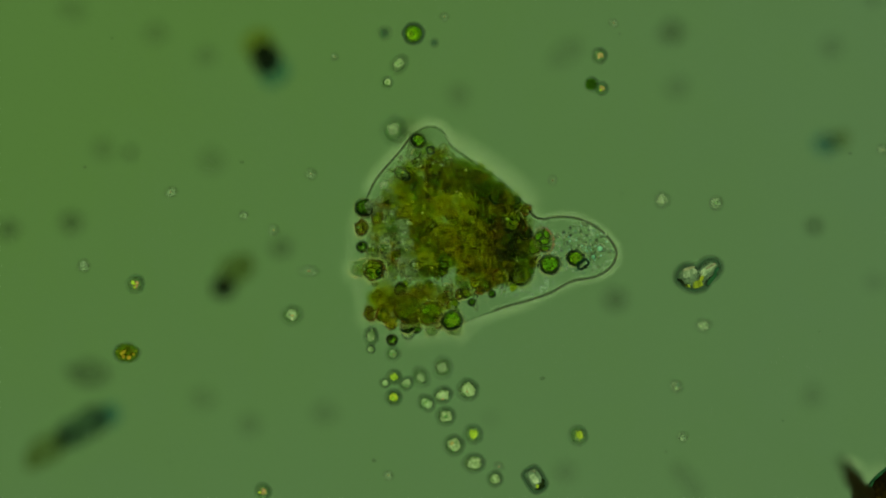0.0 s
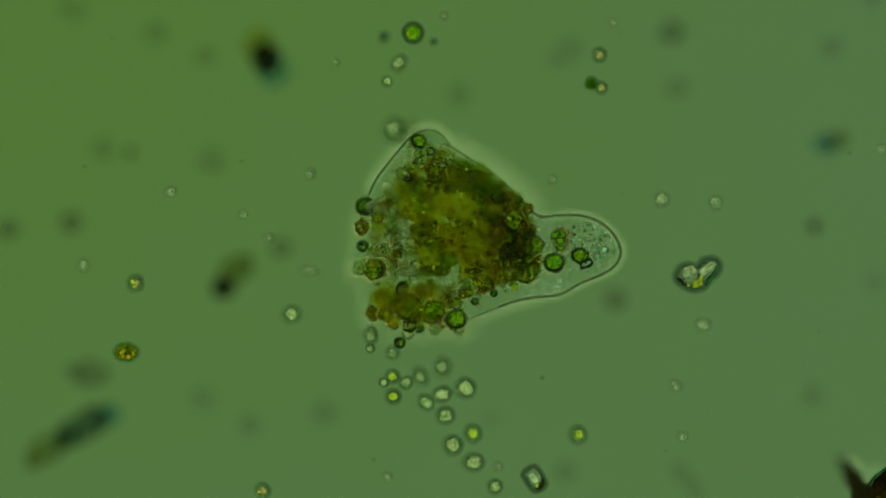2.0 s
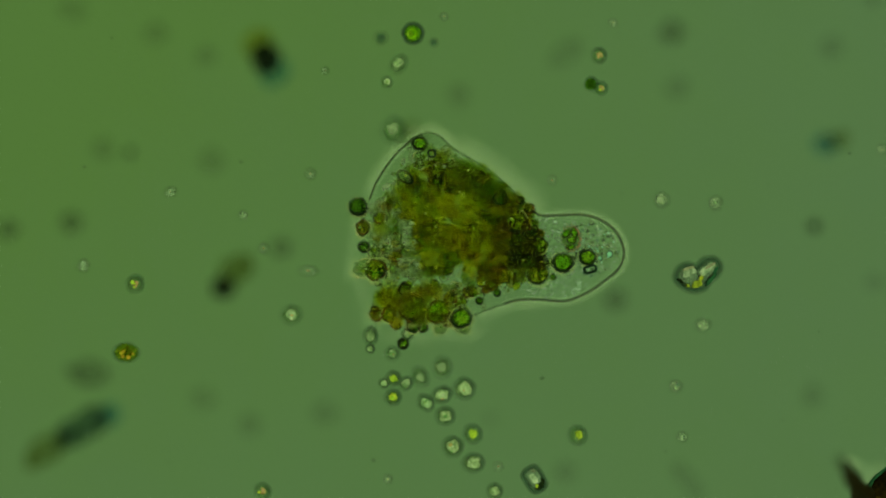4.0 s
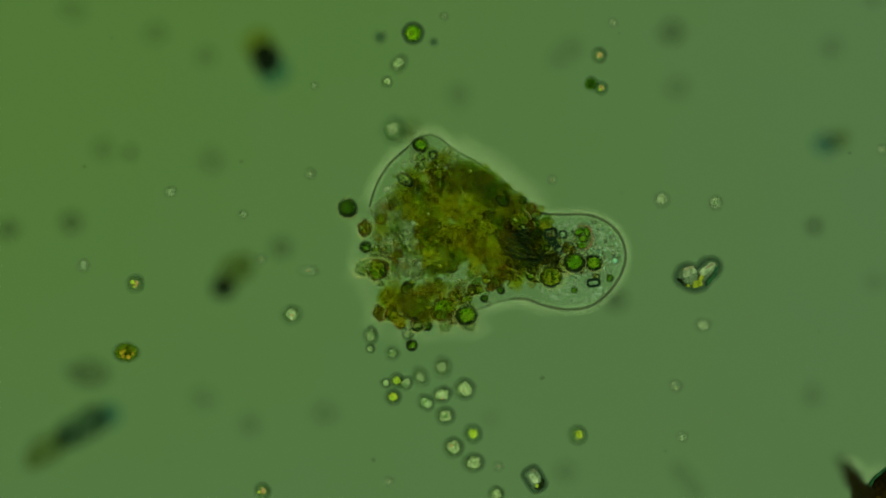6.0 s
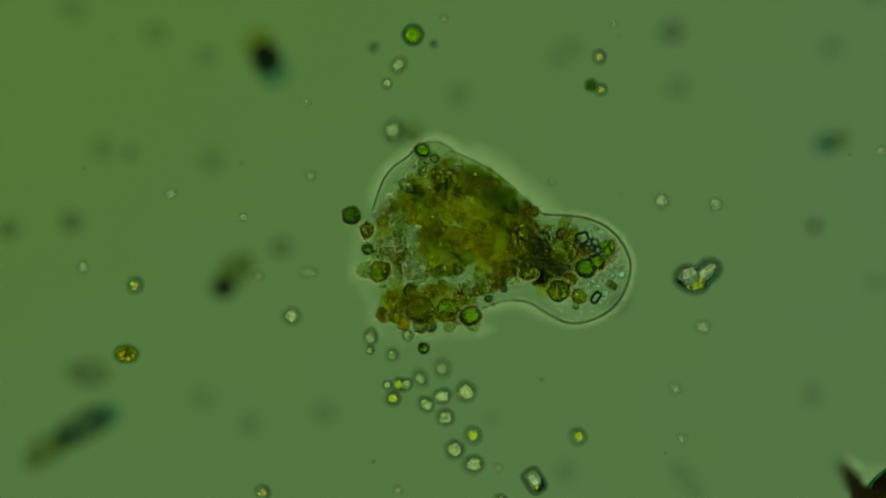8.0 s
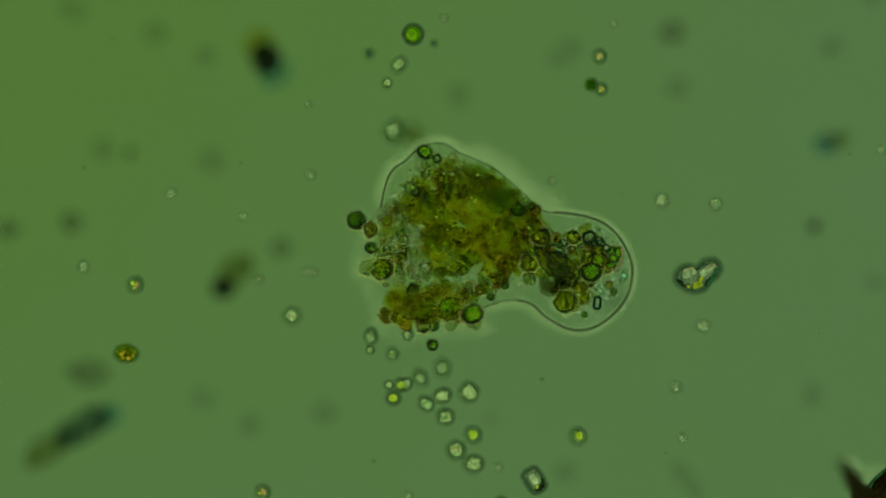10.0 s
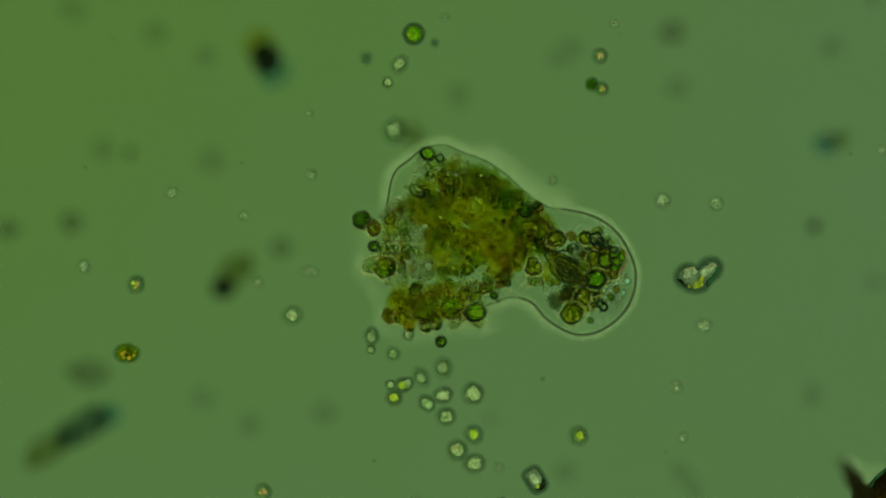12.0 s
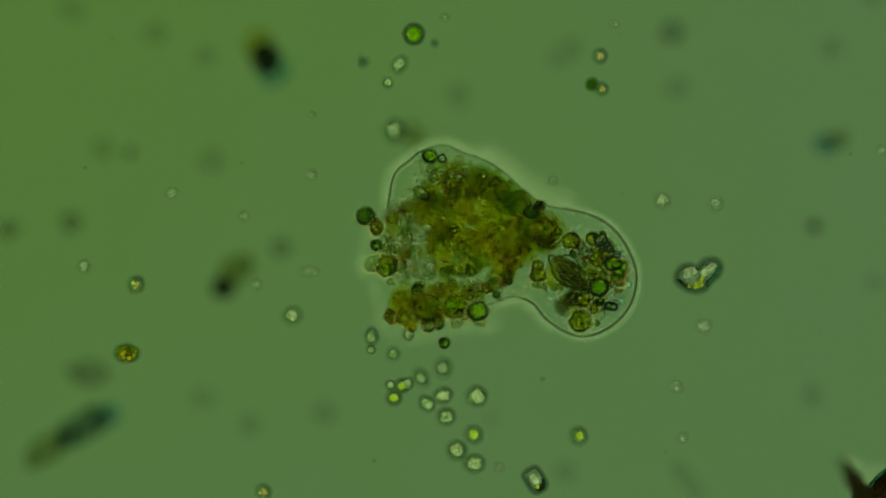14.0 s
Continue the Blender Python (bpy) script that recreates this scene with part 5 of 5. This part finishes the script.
free_cell(803, 787, 17, "pale", path={0: (803, 787), 3: (801, 789), 6.5: (803, 792), 11: (808, 795), 14: (807, 795)})
free_cell(875, 848, 13, "pale", path={0: (875, 847), 1.5: (876, 859), 3: (874, 866), 6.5: (879, 876), 7.5: (885, 884), 11: (887, 892), 14: (887, 896)})

ball = thing("green_alga_ball", at(732, 61.5), "round bright yellow-green alga with a thick dark rim", "alga")
part("cell_body", blob(16 * U, GREEN, 2.0, 0.04, 3, (1, 1, 0.8)), ball, (0, 0, 0.08))
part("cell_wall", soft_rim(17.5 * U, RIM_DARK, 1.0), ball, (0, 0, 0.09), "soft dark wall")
part("cell_core", blob(11.5 * U, CORE_YELLOW, 4.0, 0.1, 3, (1, 1, 0.5)), ball, (-1 * U, -1 * U, 0.11))
part("pyrenoid", blob(6 * U, GREEN_CORE, 4.0, 0.2, 3, (1, 1, 0.5)), ball, (-2 * U, -1 * U, 0.13), "bright green centre")

# tiny specks of grit on the slide
for x, y, r in ((1101, 342, 2.4), (199, 68, 2.2), (150, 296, 3), (428, 287, 3.2), (960, 670, 4), (1505, 272, 3), (1178, 800, 2.6), (1385, 745, 2), (662, 815, 4), (1096, 60, 2), (1360, 330, 1.8), (1450, 588, 1.8), (300, 820, 2)):
    tagged(new("grit_speck", blob(r * U, DUST_FAINT, x, 0.4, 2, (1.2, 0.9, 0.7))), "tiny dark speck of grit on glass", "speck", "grit specks on the slide").location = at(x, y, 0.6 * r * U)

# brown granular cell
brown = thing("brown_cell", at(226, 624), "oval brown cell full of orange granules", "cell")
part("cell_body", blob(19 * U, ALGA_OLIVE, 6.0, 0.2, 3, (1.15, 0.85, 0.7)), brown, (0, 0, 0.07))
for k in range(14):
    a = k * 2.4
    part("granule", blob(rng.uniform(2.5, 4.5) * U, (ALGA_YELLOW, ORANGE_GRAIN, ALGA_BROWN)[k % 3], k, 0.3, 2), brown, (14 * U * math.cos(a) * math.sqrt(k / 14), 10 * U * math.sin(a) * math.sqrt(k / 14), 0.12))

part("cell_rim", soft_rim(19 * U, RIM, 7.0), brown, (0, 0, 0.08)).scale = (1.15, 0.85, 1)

# loose crystals
def soft_band(outline, inner, outer, material, z=0.07):
    """A flat soft dark band along a closed outline."""
    bm = bmesh.new()
    layer = bm.verts.layers.float.new("soft")
    pts = smooth_line(np.array(outline + outline[:1], float), 5)[:-1]
    n = len(pts)
    prof = ((-1.0, 0.0, 0.0), (-0.4, 0.02, 0.8), (0.0, 0.03, 1.0), (0.45, 0.02, 0.6), (1.0, 0.0, 0.0), (0.0, -0.03, 0.0))
    rows = []
    for i in range(n):
        d = pts[(i + 1) % n] - pts[i - 1]
        side = np.array((d[1], -d[0])) / np.hypot(*d)
        row = []
        for f, up, a in prof:
            q = pts[i] + side * f * (outer if f > 0 else inner)
            v = bm.verts.new((q[0], q[1], z + up))
            v[layer] = a
            row.append(v)
        rows.append(row)
    k = len(prof)
    for i in range(n):
        for j in range(k):
            bm.faces.new((rows[i][j], rows[(i + 1) % n][j], rows[(i + 1) % n][(j + 1) % k], rows[i][(j + 1) % k]))
    bmesh.ops.recalc_face_normals(bm, faces=bm.faces)
    return done(bm, material)


gem = thing("crystal", at(946, 847), "pale six-sided crystal with dark edges", "crystal", turn=radians(-58))
six = [(-21 * U, -6 * U), (-15 * U, -14 * U), (13 * U, -14 * U), (21 * U, -7 * U), (21 * U, 7 * U), (13 * U, 14 * U), (-15 * U, 14 * U), (-21 * U, 6 * U)]
part("crystal_body", prism([(0.9 * x, 0.9 * y) for x, y in six], 0.12, CRYSTAL, 0.02), gem)
part("crystal_rim", soft_band(six, 5 * U, 7 * U, RIM_DARK, 0.1), gem, label="dark blue-green painted refraction rim")
part("crystal_facet", blob(4.5 * U, FACET_YELLOW, 3.0, 0.3, 2, (1, 0.8, 0.3)), gem, (13 * U, -2 * U, 0.12), "yellow glint")
part("dark_edge", crescent(17 * U, 4.5 * U, 0.4, 2.2, WALL), gem, (0, 0, 0.11), "black-green edge").scale = (1.1, 0.85, 1)
part("crystal_facet", prism([(-14 * U, -5 * U), (-9 * U, -8 * U), (8 * U, -7 * U), (11 * U, 4 * U), (2 * U, 8 * U), (-12 * U, 6 * U)], 0.125, FACET, 0.012), gem)
part("crystal_facet", prism([(-16 * U, 2 * U), (-10 * U, 7 * U), (-14 * U, 9 * U), (-17 * U, 6 * U)], 0.13, FACET_PINK, 0.006), gem)
cluster = thing("crystal_cluster", at(1235, 487), "irregular pale crystal cluster with bright facets", "crystal")
heart = [(-39 * U, -8 * U), (-34 * U, 10 * U), (-19 * U, 17 * U), (-4 * U, 13 * U), (10 * U, 25 * U), (27 * U, 27 * U), (37 * U, 17 * U), (33 * U, 3 * U), (20 * U, -9 * U), (10 * U, -22 * U), (-7 * U, -27 * U), (-23 * U, -22 * U)][::-1]
part("crystal_body", prism([(0.86 * x, 0.86 * y) for x, y in heart], 0.1, CRYSTAL, 0.015), cluster)
part("crystal_rim", soft_band(heart, 7 * U, 10 * U, RIM_DARK, 0.09), cluster, label="dark blue-green painted refraction rim")
for dx, dy, a, b, c, spin, stuff in ((14, 9, 19, 6, 0.12, 0.7, FACET), (-17, 5, 14, 8, 0.12, 0.35, FACET), (20, 16, 12, 2.5, 0.135, 0.5, FACET_PINK), (-18, 12, 12, 2.5, 0.135, 0.3, FACET_PINK), (-3, -16, 10, 7, 0.125, 0.3, FACET_YELLOW), (4, -6, 6, 4, 0.13, 1.0, FACET_YELLOW), (-20, -19, 6, 2.5, 0.13, -0.3, FACET_YELLOW),
                                     (-32, -10, 8, 2.4, 0.14, -0.75, WALL), (-24, -18, 6, 2.0, 0.14, -0.2, WALL), (22, -8, 16, 3.5, 0.125, 0.85, GREEN_EDGE), (3, -1, 9, 1.6, 0.135, 1.1, WALL_SOFT), (30, 8, 9, 2.5, 0.12, 1.0, GREEN_EDGE)):
    part("shard", prism([(-a * U, -b * 0.6 * U), (-a * 0.4 * U, -b * U), (a * U, -b * 0.7 * U), (a * 0.8 * U, b * 0.8 * U), (-a * 0.5 * U, b * U)], c, stuff, 0.008), cluster, (dx * U, dy * U, 0), turn=(0, 0, spin))

# dark plant debris at the corner: a lump on the slide with a splinter that stands up from it
debris = thing("plant_debris", at(1560, 873), "dark brown splintered piece of plant debris", "debris")
for dx, dy, a, b, spin, stuff in ((4, 22, 42, 18, 0.66, DEBRIS), (14, 5, 44, 26, 0.6, DEBRIS), (2, -8, 34, 14, 0.3, DEBRIS_BROWN), (38, -28, 60, 30, 0.2, DEBRIS), (10, 6, 22, 7, 0.9, DEBRIS_BROWN)):
    part("lump", blob(U, stuff, dx, 0.45, 3, (a, b, 18), 2.5), debris, (dx * U, dy * U, 0.08), turn=(0, 0, spin))
# green light on the lump's upper edge, imitated by thin coloured strips
part("edge", blob(U, GREEN_EDGE, 3, 0.3, 2, (24, 3, 3)), debris, (-7 * U, 36 * U, 0.13), turn=(0, 0, 0.72))
part("edge", blob(U, GREEN_EDGE, 5, 0.4, 2, (12, 3, 3)), debris, (-24 * U, 14 * U, 0.12), turn=(0, 0, 0.9))


def splinter(foot, tip, wide, material):
    """A tapered splinter from a foot to a tip."""
    bm = bmesh.new()
    foot, tip = Vector(foot), Vector(tip)
    way = tip - foot
    side = way.cross(Vector((0, 0, 1))).normalized()
    up = side.cross(way).normalized()
    loops = []
    for i in range(9):
        f = i / 8
        w = wide * (1 - f) ** 0.7 + 0.012
        c = foot + way * f + side * 0.06 * noise.noise(Vector((f * 3, 1, 2)))
        loops.append([bm.verts.new(c + (side * math.cos(2 * math.pi * j / 8) + up * 0.6 * math.sin(2 * math.pi * j / 8)) * w * (1 + 0.4 * noise.noise(Vector((f * 4, j, 0))))) for j in range(8)])
    for a, b in zip(loops, loops[1:]):
        for j in range(8):
            bm.faces.new((a[j], a[(j + 1) % 8], b[(j + 1) % 8], b[j]))
    bm.faces.new(list(reversed(loops[0])))
    bm.faces.new(loops[-1])
    bmesh.ops.recalc_face_normals(bm, faces=bm.faces)
    return done(bm, material)


base = at(1560, 873)
# bright diffraction halo by the debris, imitated with pale film patches
part("slime_film", halo_mesh(84 * U, 34 * U, 0.1), debris, at(1546, 846) - base, "pale painted halo beside the debris", (0, 0, radians(38)))
part("slime_film", halo_mesh(70 * U, 30 * U, 0.1), debris, at(1508, 826) - base, "pale painted halo beside the debris", (0, 0, radians(-30)))
part("splinter", splinter(at(1534, 888, 0.4) - base, at(1485, 812, 4.4) - base, 0.1, DEBRIS), debris)

# ---- dust on the lamp's window, far below ----
GROW = (EYE - LAMP_Z) / EYE


def dust(x, y, rx, ry, turn=0.0, strength="grey", fringe=None):
    stuff = {"black": DUST_BLACK, "teal": DUST_TEAL, "tail": DUST_OLIVE, "blue": FRINGE_BLUE, "grey": DUST_GREY, "faint": DUST_FAINT}[strength]
    label = {"black": "blurred black dust fleck", "teal": "blurred dark teal dust fibre", "tail": "blurred olive brown dust or fringe smear", "blue": "blurred blue colour fringe of dust", "grey": "blurred grey dust speck", "faint": "faint blurred dust speck"}[strength]
    k = U * GROW
    fleck = thing("dust_fleck", at(x, y, LAMP_Z), label, "dust", "dust on the lamp window", turn=radians(turn))
    part("fleck", blob(k, stuff, x + y, 0.3, 3, (rx, ry, 0.5 * min(rx, ry))), fleck, (0, 0, 0.45 * k * min(rx, ry)))
    # lens colour fringes of the fleck, put in as amber and blue blobs
    if fringe:
        q = Matrix.Rotation(-radians(turn), 3, "Z")
        w = min(rx, ry)
        v = Vector((*fringe, 0))
        for name, tint, sign in (("amber_edge", FRINGE_AMBER, 1), ("blue_edge", FRINGE_BLUE, -1)):
            part(name, blob(k, tint, x, 0.2, 3, (1.15 * w, 1.05 * w, 0.3 * w)), fleck, q @ (v * k * sign) + Vector((0, 0, 0.25 * k * w)))


dust(472, 104, 24, 30, 22, "black", (-15, 26))
dust(397, 509, 20, 19, 0, "black")
dust(418, 478, 36, 24, 38, "tail")
dust(146, 757, 60, 25, 29, "teal")
# the teal fibre's olive and blue lens fringes, added as separate blobs
dust(84, 796, 44, 22, 38, "tail")
dust(196, 733, 18, 20, 0, "blue")
# blue and olive blobs added as lens fringes of the grey speck
dust(1457, 257, 20, 18, 0, "blue")
dust(1465, 252, 15, 15, 0, "grey")
dust(1486, 248, 16, 14, 30, "tail")
dust(128, 395, 20, 18, 0, "grey")
dust(17, 405, 18, 17, 0, "grey")
dust(499, 438, 18, 17, 0, "grey")
dust(231, 271, 7, 7, 0, "black")
dust(1187, 58, 22, 20, 0, "grey")
dust(1197, 155, 22, 20, 0, "faint")
dust(1439, 401, 10, 9, 0, "black")
dust(1088, 530, 20, 20, 0, "grey")
dust(160, 660, 38, 22, 0, "grey")
dust(278, 60, 22, 20, 0, "faint")
dust(376, 285, 24, 22, 0, "faint")
dust(812, 170, 20, 22, 0, "faint")
dust(1000, 834, 18, 18, 0, "faint")
dust(360, 706, 22, 20, 0, "faint")
dust(1000, 95, 34, 20, 40, "faint")
dust(1546, 500, 16, 14, 0, "faint")
dust(186, 264, 20, 22, 0, "faint")
dust(575, 730, 24, 20, 0, "faint")
dust(445, 752, 20, 20, 0, "faint")
dust(365, 100, 18, 18, 0, "faint")
dust(868, 741, 10, 10, 0, "faint")
dust(1437, 700, 18, 20, 0, "faint")
dust(1544, 0, 10, 8, 0, "grey")
dust(130, 18, 26, 20, 0, "faint")
dust(1470, 85, 20, 20, 0, "faint")
dust(1216, 850, 42, 15, -52, "faint")
dust(728, 238, 26, 18, -20, "tail")


# ---- what moves ----
def motions():
    for ob, rows in MOVES:
        walk(ob, rows)


motions()
